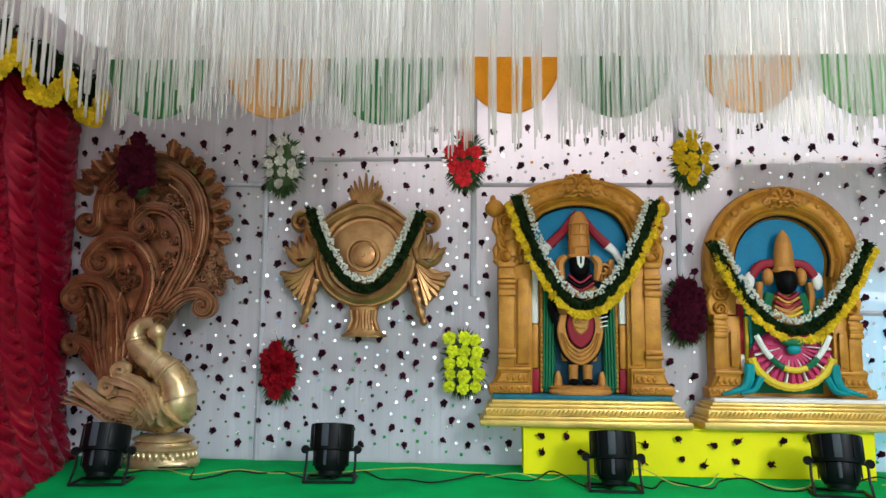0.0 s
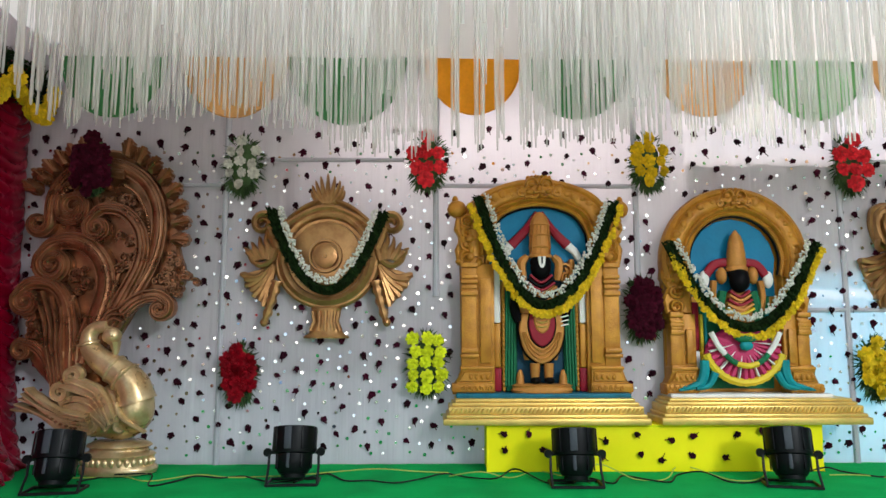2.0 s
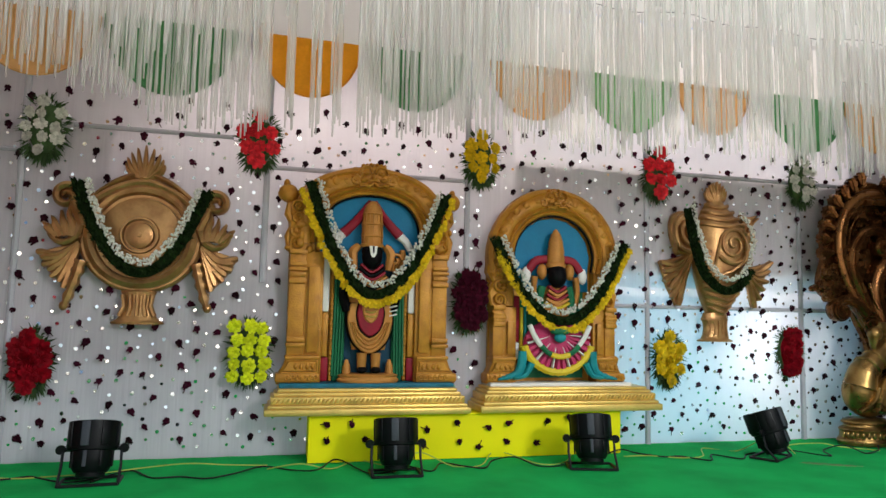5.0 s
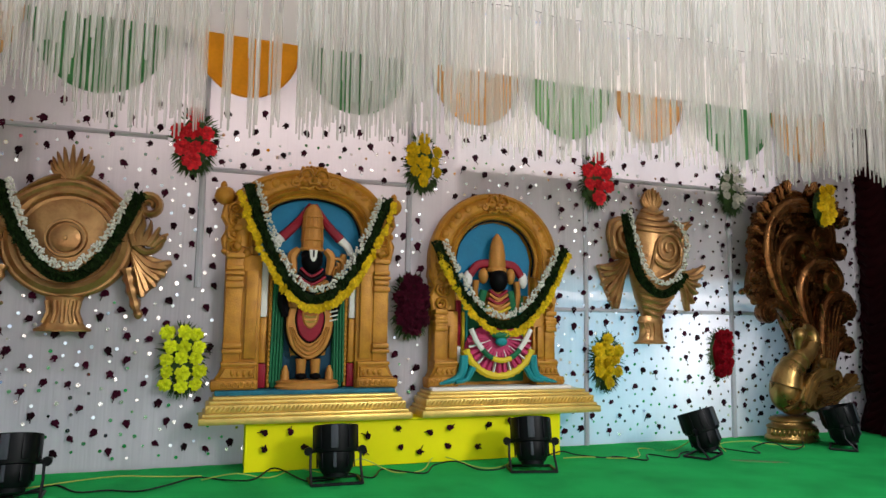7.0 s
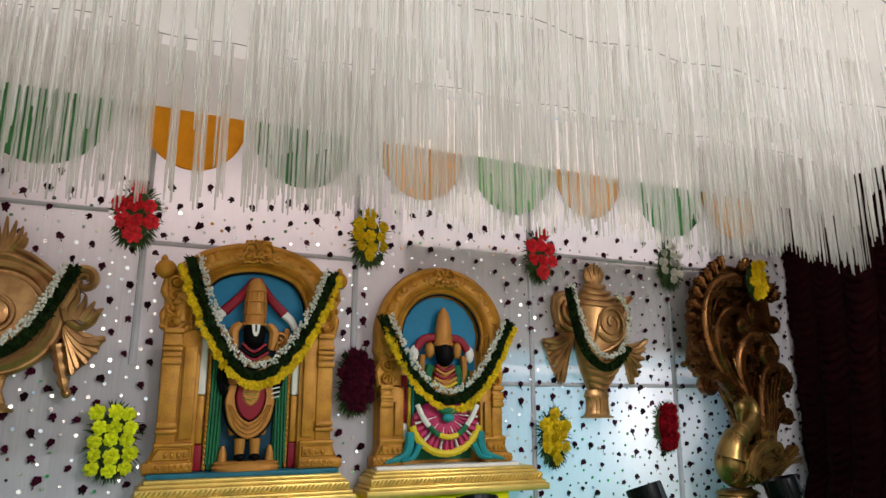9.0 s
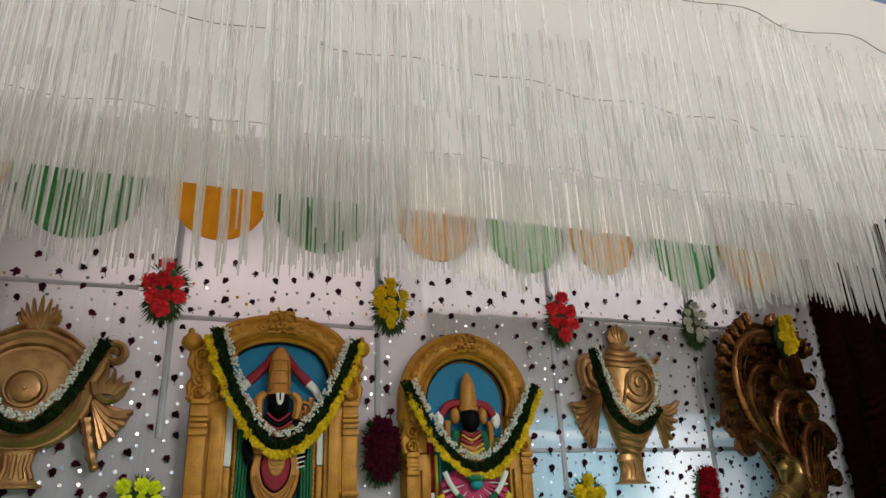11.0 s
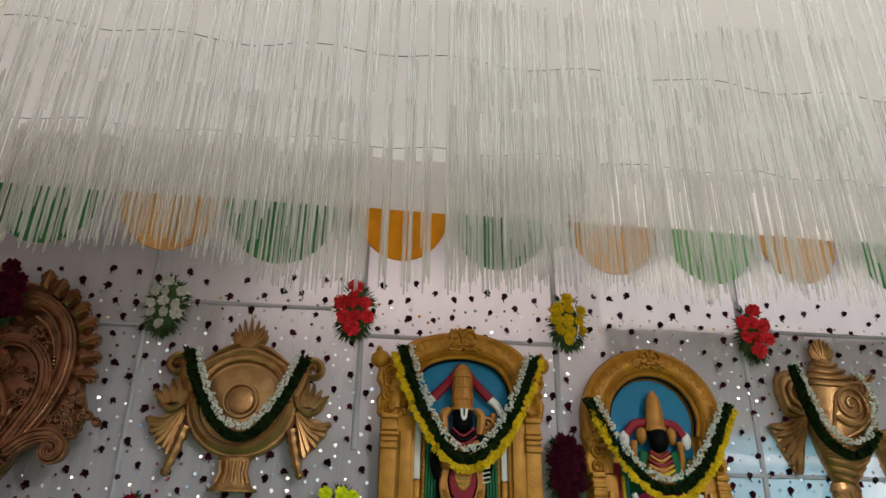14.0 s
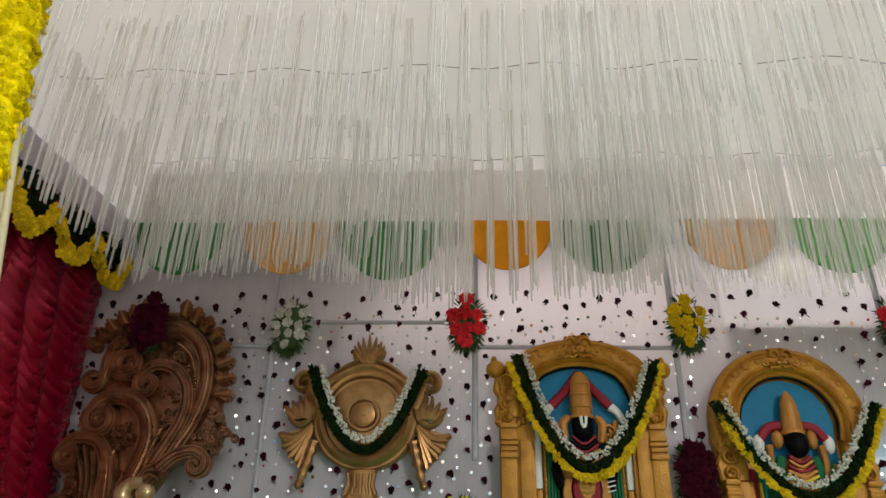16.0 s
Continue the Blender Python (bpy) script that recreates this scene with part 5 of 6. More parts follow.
def peacock(x, y, s, label, dull, shiny):
    """A gilded sculpture of parts; drawn in plan units of about 3.7 mm, s mirrors it."""
    rng = random.Random(4)
    ob = thing("peacock_sculpture", (x, y, 0), label, "sculpture", "peacock sculptures")

    def g(*flat):
        out = []
        for px, py in zip(flat[::2], flat[1::2]):
            w = (py - 250) / 580
            gx = (1 - w) * (-0.602 + (px - 115) * 0.003837) + w * (-0.457 + (px - 110) * 0.00364)
            out.append((s * gx, (1 - w) * 2.10 - w * 0.016))
        return out

    def offset(pts, f):
        out = []
        last = len(pts) - 1
        for i, (px, pz) in enumerate(pts):
            a, b = pts[max(0, i - 1)], pts[min(last, i + 1)]
            tx, tz = b[0] - a[0], b[1] - a[1]
            ln = math.hypot(tx, tz) or 1e-6
            w = f(i / last)
            out.append((px - tz / ln * w, pz + tx / ln * w))
        return out

    def frond(name, flat, w0, w1, depth, yy, end=None, m=30, ribs=(-0.84, -0.5, -0.1, 0.84), gold=dull):
        """A broad smooth scroll with raised rims, that may end in a curl (x, y, turns, way)."""
        pts = smooth_line(g(*flat), m)
        if end:
            cx, cz = g(end[0], end[1])[0]
            a = math.degrees(math.atan2(pts[-1][1] - cz, pts[-1][0] - cx))
            pts = pts + curl(cx, cz, math.dist(pts[-1], (cx, cz)), end[2], a, end[3] * s, 26)[1:]
        bm = bmesh.new()

        def wide(u):
            return w0 + (w1 - w0) * u
        band(bm, pts, yy, wide, depth, 10)
        for side in ribs:
            lift = depth * math.sqrt(max(0.05, 1 - side * side))
            band(bm, offset(pts, lambda u: wide(u) * side), yy - lift * 0.92, lambda u: 0.0095 - 0.004 * u, 0.014, 6)
        return part(name, bm, gold, ob)

    def beads(flat, r, yy, n):
        bm = bmesh.new()
        for px, pz in smooth_line(g(*flat), n):
            ball(bm, (px, yy, pz), (r, r * 0.9, r * 0.8), 1)
        part("bead_line", bm, dull, ob)
    bm = bmesh.new()
    plate(bm, smooth_line(g(230, 770, 190, 720, 160, 680, 128, 640, 124, 600, 130, 560, 122, 530, 140, 505, 160, 490, 158, 450, 165, 420, 146, 405, 160, 380, 168, 345, 155, 320, 180, 300, 215, 275, 270, 262, 320, 280, 355, 310, 375, 345, 384, 390, 382, 440, 392, 480, 385, 512, 350, 530, 310, 548, 292, 575, 262, 630, 262, 700, 260, 760), 120), 0.06, 0.005, 0.015)
    part("tail_panel", bm, dull, ob)
    # broad scrolls of the tail
    frond("scroll", (230, 655, 262, 590, 305, 530, 338, 475, 354, 420, 352, 365, 330, 322, 290, 298, 245, 296, 205, 312, 178, 350, 172, 392), 0.060, 0.036, 0.055, -0.015, (152, 398, 0.9, -1), 60)
    frond("scroll", (300, 312, 250, 310, 208, 330, 188, 362, 190, 388), 0.030, 0.026, 0.050, -0.035, (212, 370, 1.5, 1), 34)
    frond("scroll", (262, 585, 300, 520, 326, 465, 326, 415, 300, 380, 264, 374, 242, 394), 0.050, 0.030, 0.060, -0.035, (254, 408, 1.3, 1), 40)
    frond("scroll", (222, 640, 250, 570, 268, 510, 258, 462, 225, 434, 184, 436, 158, 462), 0.078, 0.036, 0.070, -0.03, (180, 472, 1.5, 1), 44)
    frond("scroll", (206, 670, 206, 590, 202, 540, 180, 508, 142, 506, 118, 530), 0.056, 0.028, 0.060, -0.04, (136, 536, 1.3, 1), 40)
    frond("scroll", (186, 690, 172, 650, 152, 618, 122, 606), 0.038, 0.022, 0.050, -0.03, (126, 620, 1.0, 1))
    frond("hook_scroll", (296, 556, 322, 534, 354, 526, 374, 538), 0.046, 0.026, 0.060, -0.055, (360, 549, 1.1, -1))
    for k, (tx, ty) in enumerate(((196, 545), (180, 530), (164, 520), (150, 520))):
        frond("plume", (200 - 5 * k, 690, 196 - 8 * k, 620, 198 - 10 * k, 570, tx, ty), 0.018, 0.010, 0.030, -0.085, None, 20, ())
    for k in range(5):
        frond("plume", (232 - 12 * k, 700, 222 - 12 * k, 650, 224 - 12 * k, 610 + 6 * k), 0.019, 0.009, 0.034, -0.07, None, 16, (), shiny)
    beads((208, 655, 218, 610, 248, 566, 276, 528, 291, 490), 0.016, -0.085, 40)
    beads((186, 640, 192, 600, 204, 562, 216, 528), 0.014, -0.090, 26)
    beads((168, 655, 162, 615, 155, 580), 0.012, -0.065, 16)
    beads((300, 332, 322, 352, 337, 390, 340, 440), 0.011, -0.060, 30)
    beads((196, 352, 210, 338, 228, 328), 0.013, -0.080, 7)
    # cupped leaves round the edge
    edge = g(146, 336, 160, 318, 176, 303, 194, 288, 213, 277, 233, 266, 303, 268, 324, 282, 344, 298, 362, 318, 376, 342, 384, 370, 388, 398, 387, 427)
    mid = g(268, 420)[0]
    for i, (px, pz) in enumerate(edge):
        a = math.atan2(pz - mid[1], px - mid[0])
        bm = bmesh.new()
        ball(bm, (px, -0.015, pz), (0.050, 0.04, 0.050), 2, 0.15)
        for d in (-0.9, -0.45, 0.45, 0.9, 0.0):
            r = 0.072 * (1.1 - abs(d) * 0.35)
            q = [(px - math.cos(a) * 0.035, pz - math.sin(a) * 0.035), (px + math.cos(a + d) * r * 0.5, pz + math.sin(a + d) * r * 0.5), (px + math.cos(a + d * 0.8) * r, pz + math.sin(a + d * 0.8) * r)]
            band(bm, smooth_line(q, 8), -0.035 - 0.012 * (d == 0.0), lambda u: 0.027 * (1 - 0.4 * u), 0.036, 7)
        part("crest_leaf", bm, dull, ob)
    # leaf clusters between the scrolls
    for cx, cy, n, w in ((372, 462, 7, 13), (392, 492, 7, 12), (350, 500, 6, 13), (376, 516, 5, 9), (312, 430, 5, 8), (308, 462, 5, 8), (288, 482, 4, 7), (222, 488, 6, 9), (232, 512, 5, 8), (305, 365, 5, 9), (318, 395, 4, 7), (136, 568, 5, 8), (146, 592, 5, 8), (230, 400, 4, 9), (262, 340, 5, 10)):
        bm = bmesh.new()
        for k in range(n):
            px, pz = g(cx + rng.gauss(0, w), cy + rng.gauss(0, w))[0]
            r = rng.uniform(0.020, 0.032)
            ball(bm, (px, -0.02, pz), (r, 0.035, r), 2, 0.15)
            band(bm, curl(px, pz, r, 1.2, rng.uniform(0, 360), rng.choice((-1, 1)), 14), -0.052, 0.0085, 0.016, 6)
        part("leaf_knot", bm, dull, ob)
    # body, neck and head
    bm = bmesh.new()
    cx, cz = g(292, 722)[0]
    ball(bm, (cx, -0.08, cz), (0.195, 0.11, 0.175), 3)
    cx, cz = g(318, 716)[0]
    ball(bm, (cx, -0.09, cz), (0.115, 0.115, 0.165), 3)
    cx, cz = g(258, 738)[0]
    ball(bm, (cx, -0.07, cz), (0.16, 0.10, 0.10), 3)
    part("body", bm, shiny, ob)
    neck = smooth_line([(px, yy, pz) for (px, pz), yy in zip(g(324, 705, 316, 676, 292, 654, 264, 636, 246, 616, 244, 596, 256, 582, 276, 580), (-0.12, -0.125, -0.12, -0.11, -0.10, -0.10, -0.10, -0.11))], 42)
    bm = bmesh.new()
    tube(bm, neck, lambda u: 0.036 + 0.084 * (1 - u) ** 1.5, 16)
    part("neck", bm, shiny, ob)
    for k in (9, 13, 26):
        d = (Vector(neck[k + 1]) - Vector(neck[k - 1])).normalized() * 0.012
        c = Vector(neck[k])
        bm = bmesh.new()
        tube(bm, [c - d, c - d * 0.5, c + d * 0.5, c + d], lambda u, k=k: 0.036 + 0.084 * (1 - k / (len(neck) - 1)) ** 1.5 + (0.009 if 0.1 < u < 0.9 else 0.002), 16)
        part("collar", bm, shiny, ob)
    bm = bmesh.new()
    cx, cz = g(283, 596)[0]
    ball(bm, (cx, -0.11, cz), (0.058, 0.05, 0.056), 3)
    ball(bm, (cx + s * 0.012, -0.155, cz + 0.004), (0.013, 0.01, 0.013), 2)
    tube(bm, [(px, -0.12, pz) for px, pz in g(289, 606, 290, 622, 284, 642)], lambda u: 0.034 * (1 - u) + 0.005, 8)
    part("head", bm, shiny, ob)
    for flat in ((272, 578, 284, 566, 300, 572), (268, 576, 280, 560, 302, 560), (264, 574, 276, 556, 296, 548)):
        frond("head_tuft", flat, 0.018, 0.008, 0.028, -0.09, None, 14, ())
    # wing on the flank, swept feathers behind it, ruff on the breast
    for k, (flat, end) in enumerate((((298, 738, 276, 690, 244, 672, 226, 668), (236, 660, 1.1, -1)), ((292, 735, 268, 696, 236, 682, 208, 676), (213, 688, 1.1, 1)), ((290, 738, 262, 706, 232, 698, 210, 706), None),
                                     ((286, 742, 258, 718, 236, 710, 216, 714), (240, 722, 0.6, 1)), ((286, 748, 270, 732, 252, 728, 234, 734), (258, 736, 0.6, 1)), ((296, 735, 282, 700, 262, 684, 246, 682), None))):
        frond("wing_feather", flat, 0.036, 0.020, 0.046, -0.195 + 0.010 * k, end, 26, (-0.5, 0.5), shiny)
    for k in range(5):
        frond("tail_feather", (258, 752 - 6 * k, 212, 748 - 8 * k, 170, 722 - 8 * k + 6 * (k % 2), 128 + 8 * k, 716 - 9 * k), 0.030, 0.008, 0.050, -0.14 - 0.014 * k, None, 26, (0.0, 0.6), shiny)
    beads((236, 745, 205, 735, 184, 712, 176, 700), 0.013, -0.215, 14)
    for flat in ((300, 705, 312, 730, 348, 752), (302, 722, 300, 745, 310, 752)):
        frond("breast_ruff", flat, 0.020, 0.010, 0.026, -0.205, None, 16, (), shiny)
    # foot with fluted drum
    fx = g(284, 830)[0][0]
    bm = bmesh.new()
    lathe(bm, [(0.19, 0.0), (0.228, 0.004), (0.236, 0.028), (0.228, 0.045), (0.215, 0.055), (0.212, 0.10), (0.222, 0.112), (0.205, 0.125), (0.180, 0.135), (0.172, 0.15), (0.200, 0.165), (0.19, 0.178), (0.15, 0.195)], (fx, -0.05, 0.004), 36, sy=0.66)
    base = part("base", bm, shiny, ob, "gold drum foot")
    for k in range(16):
        a = math.pi * (1.0 + (k + 0.5) / 16)
        bm = bmesh.new()
        ball(bm, (fx + 0.216 * math.cos(a), -0.05 + 0.216 * 0.66 * math.sin(a), 0.081), (0.017, 0.015, 0.027), 1)
        part("bead", bm, shiny, base)
    return ob


# ---- stage lamps, cables, cloth box ----


def stage_lamp(x, y, turn, tilt, label):
    ob = thing("stage_lamp", (x, y, 0.0), label, "stage light", "stage lights on the floor")
    ob.rotation_euler = (0, 0, radians(turn))
    ob.scale = (0.92, 0.92, 0.92)
    m = Matrix.Translation((0, 0, 0.19)) @ Euler((radians(tilt), 0, 0)).to_matrix().to_4x4()

    def tilted(bm):
        bmesh.ops.transform(bm, matrix=m, verts=bm.verts)
        return bm
    bm = bmesh.new()
    lathe(bm, [(0.05, -0.135), (0.086, -0.13), (0.104, -0.10), (0.112, -0.05), (0.114, -0.012), (0.130, -0.008), (0.132, 0.0), (0.136, 0.15), (0.128, 0.152), (0.122, 0.06)], (0, 0, 0), 28)
    body = part("housing", tilted(bm), PLASTIC, ob, smooth=25)
    for k in range(8):
        bm = bmesh.new()
        a = 2 * math.pi * (k + 0.5) / 8 + 0.2
        box(bm, 0.128, 0.139, -0.022, 0.022, 0.012, 0.146, 0.003)
        box(bm, 0.108, 0.117, -0.010, 0.010, -0.10, -0.012, 0.003)
        bmesh.ops.rotate(bm, matrix=Matrix.Rotation(a, 3, "Z"), verts=bm.verts)
        # two of the eight ribs are a lighter grey
        part("rib", tilted(bm), PLASTIC_GREY if k % 4 == 1 else PLASTIC, body)
    bm = bmesh.new()
    lathe(bm, [(0.0005, 0.10), (0.117, 0.10), (0.117, 0.108), (0.0005, 0.108)], (0, 0, 0), 20)
    part("lens", tilted(bm), GLASS, body)
    bm = bmesh.new()
    lathe(bm, [(0.045, -0.16), (0.075, -0.155), (0.078, -0.13), (0.06, -0.128)], (0, 0, 0), 12)
    part("rear_cap", tilted(bm), PLASTIC, body)
    for s in (-1, 1):
        bm = bmesh.new()
        tube(bm, [(s * 0.12, 0, 0.19), (s * 0.158, 0, 0.19)], 0.012, 8)
        lathe(bm, [(0.026, -0.012), (0.028, 0.0), (0.026, 0.012)], (s * 0.165, 0, 0.19), 10, "y", 1)
        part("knob", bm, PLASTIC, ob)
        bm = bmesh.new()
        tube(bm, [(s * 0.152, 0.0, 0.21), (s * 0.154, -0.02, 0.10), (s * 0.154, -0.10, 0.012)], 0.008, 6)
        part("bracket_arm", bm, STEEL, ob)
    bm = bmesh.new()
    tube(bm, [(-0.154, -0.10, 0.010), (0.154, -0.10, 0.010)], 0.009, 6)
    tube(bm, [(-0.15, 0.09, 0.010), (0.15, 0.09, 0.010)], 0.009, 6)
    tube(bm, [(-0.154, -0.10, 0.010), (-0.154, 0.09, 0.010)], 0.009, 6)
    tube(bm, [(0.154, -0.10, 0.010), (0.154, 0.09, 0.010)], 0.009, 6)
    part("foot_bracket", bm, STEEL, ob)
    return ob


def cable(pts, radius, material, label):
    bm = bmesh.new()
    tube(bm, smooth_line([(x, y, max(z, radius + 0.001)) for x, y, z in pts], 60), radius, 6)
    solid("cable", bm, material, label, "cable", "cables on the carpet")


def cloth_box():
    ob = thing("plinth", (1.59, WALL - 0.16, 0), "low plinth wrapped in bright yellow cloth under the shrines", "plinth")
    bm = bmesh.new()
    nx, nz = 60, 8
    g = []
    for j in range(nz + 1):
        z = 0.004 + 0.284 * j / nz
        row = []
        for i in range(nx + 1):
            x = -1.05 + 2.10 * i / nx
            row.append(bm.verts.new((x, -0.13 + 0.006 * noise.noise(Vector((x * 5, 0, z * 9))) - 0.004 * math.sin(x * 3.1 + z * 14), z)))
        g.append(row)
    for j in range(nz):
        for i in range(nx):
            bm.faces.new((g[j][i], g[j][i + 1], g[j + 1][i + 1], g[j + 1][i]))
    box(bm, -1.05, 1.05, -0.12, 0.145, 0.002, 0.285, 0.006)
    part("cloth_cover", bm, YCLOTH, ob)
    bm = bmesh.new()
    tube(bm, [(-1.05, -0.128, 0.283), (1.05, -0.128, 0.283)], 0.006, 6)
    tube(bm, [(-1.052, -0.128, 0.283), (-1.052, -0.128, 0.006)], 0.006, 6)
    part("hem", bm, YCLOTH, ob)


shrine_large()
shrine_small()
disc_emblem()
conch_emblem()
peacock(-1.91, 3.12, 1, "copper and gold peacock sculpture with a tall scrolled tail", PEACOCK, BURNISHED)
peacock(4.91, 3.12, -1, "peacock sculpture facing the other one, shade put into its gold", SHADED_GOLD, SHADED_BURNISHED)
cloth_box()
for x, y, turn, tilt, word in ((-1.86, 2.60, 8, -18, "beside the gold peacock"), (-0.60, 2.78, 3, -14, "before the spotted wall"), (1.01, 2.70, -2, -12, "before the yellow plinth"), (2.23, 2.68, -14, -16, "at the plinth's end"),
                               (3.60, 2.76, 32, -20, "turned aside on the carpet"), (4.86, 2.72, 40, -16, "beside the dark peacock")):
    stage_lamp(x, y, turn, tilt, "black round stage light on steel bracket " + word)
garland("marigold, leaf and jasmine garland across the large shrine", WALL - 0.20, ((0.45, 1.69), (0.925, 0.975), (1.435, 1.67)), ((0.495, 1.745), (0.925, 1.035), (1.39, 1.71)), ((0.555, 1.745), (0.925, 1.10), (1.34, 1.715)), 1)
garland("marigold, leaf and jasmine garland across the small shrine", WALL - 0.20, ((1.76, 1.375), (2.265, 0.825), (2.745, 1.395)), ((1.745, 1.44), (2.255, 0.89), (2.72, 1.435)), ((1.80, 1.45), (2.235, 0.955), (2.66, 1.445)), 2)
garland("dark leaf and jasmine garland across the disc", WALL - 0.20, None, ((-0.86, 1.655), (-0.49, 1.128), (-0.125, 1.635)), ((-0.80, 1.655), (-0.49, 1.192), (-0.18, 1.635)), 3)
garland("dark leaf and jasmine garland looped round the conch", WALL - 0.225, None, ((3.235, 1.736), (3.285, 1.479), (3.370, 1.254), (3.530, 1.140), (3.66, 1.175), (3.755, 1.29)),
        ((3.258, 1.765), (3.311, 1.566), (3.392, 1.339), (3.533, 1.227), (3.689, 1.279), (3.768, 1.46), (3.758, 1.618), (3.671, 1.712)), 4)
FY = WALL - 0.055
bunch(-1.10, FY, 2.00, IVORY, "white flower bunch with fine fern sprays on the wall", 21, radius=0.040)
bunch(0.16, FY, 2.03, SCARLET, "bright scarlet flower bunch with fern sprays on the wall", 22, radius=0.056, cols=3, rows=4)
bunch(1.68, FY, 2.03, MARIGOLD, "golden yellow flower bunch with fern sprays on the wall", 23, radius=0.046)
bunch(3.09, FY, 2.02, SCARLET, "bright scarlet flower bunch above the conch", 24, radius=0.056, cols=3, rows=4)
bunch(4.40, FY, 2.05, IVORY, "white flower bunch half hidden by hanging strings", 25, radius=0.040)
bunch(-1.07, FY, 0.60, BLOOD, "dark red flower bunch low on the wall", 26, radius=0.058, cols=3, rows=5, dense=True, wide=0.090, high=0.18)
bunch(0.16, FY, 0.66, ACID, "lemon yellow flower bunch with fern sprays low on the wall", 27, radius=0.046, wide=0.12, high=0.19)
bunch(3.16, FY, 0.63, MARIGOLD, "golden yellow flower bunch against the bright cloth", 28, radius=0.048, wide=0.11, high=0.19, dense=True)
bunch(4.24, FY, 0.69, BLOOD, "deep red flower bunch against the bright cloth", 29, radius=0.055, cols=2, rows=5, wide=0.095, high=0.17, dense=True)
bunch(1.61, FY, 1.02, WINE, "wine-dark flower bunch between the two shrines", 30, radius=0.05, cols=4, rows=7, dense=True, wide=0.108, high=0.195)
bunch(-1.96, 2.99, 1.91, WINE, "wine-dark flower bunch on the peacock's tail", 31, radius=0.05, cols=3, rows=6, dense=True, wide=0.115, high=0.20, spread=0.4)
bunch(5.07, 2.99, 1.90, MARIGOLD, "yellow flower bunch on the dark peacock's tail", 32, radius=0.05, cols=2, rows=5, wide=0.085, high=0.15, spread=0.5)

# ---- roses and sequins on the cloth ----


def rose_mesh(material, seed):
    rng = random.Random(seed)
    bm = blossom(0.021, 5, 3, 0.9, seed)
    ln = rng.uniform(0.0, 0.03)
    if ln > 0.008:
        tube(bm, [(0, 0.004, -0.012), (rng.uniform(-0.004, 0.004), 0.004, -0.018 - ln)], 0.0025, 4)
    for k in range(2):
        a = rng.uniform(3.6, 5.8)
        bm.faces.new([bm.verts.new(p) for p in ((0, 0.002, 0), (0.024 * math.cos(a - 0.25), 0, 0.024 * math.sin(a - 0.25)), (0.032 * math.cos(a), -0.004, 0.032 * math.sin(a)), (0.024 * math.cos(a + 0.25), 0, 0.024 * math.sin(a + 0.25)))])
    return finish(bm, "small_rose", [material], 0)


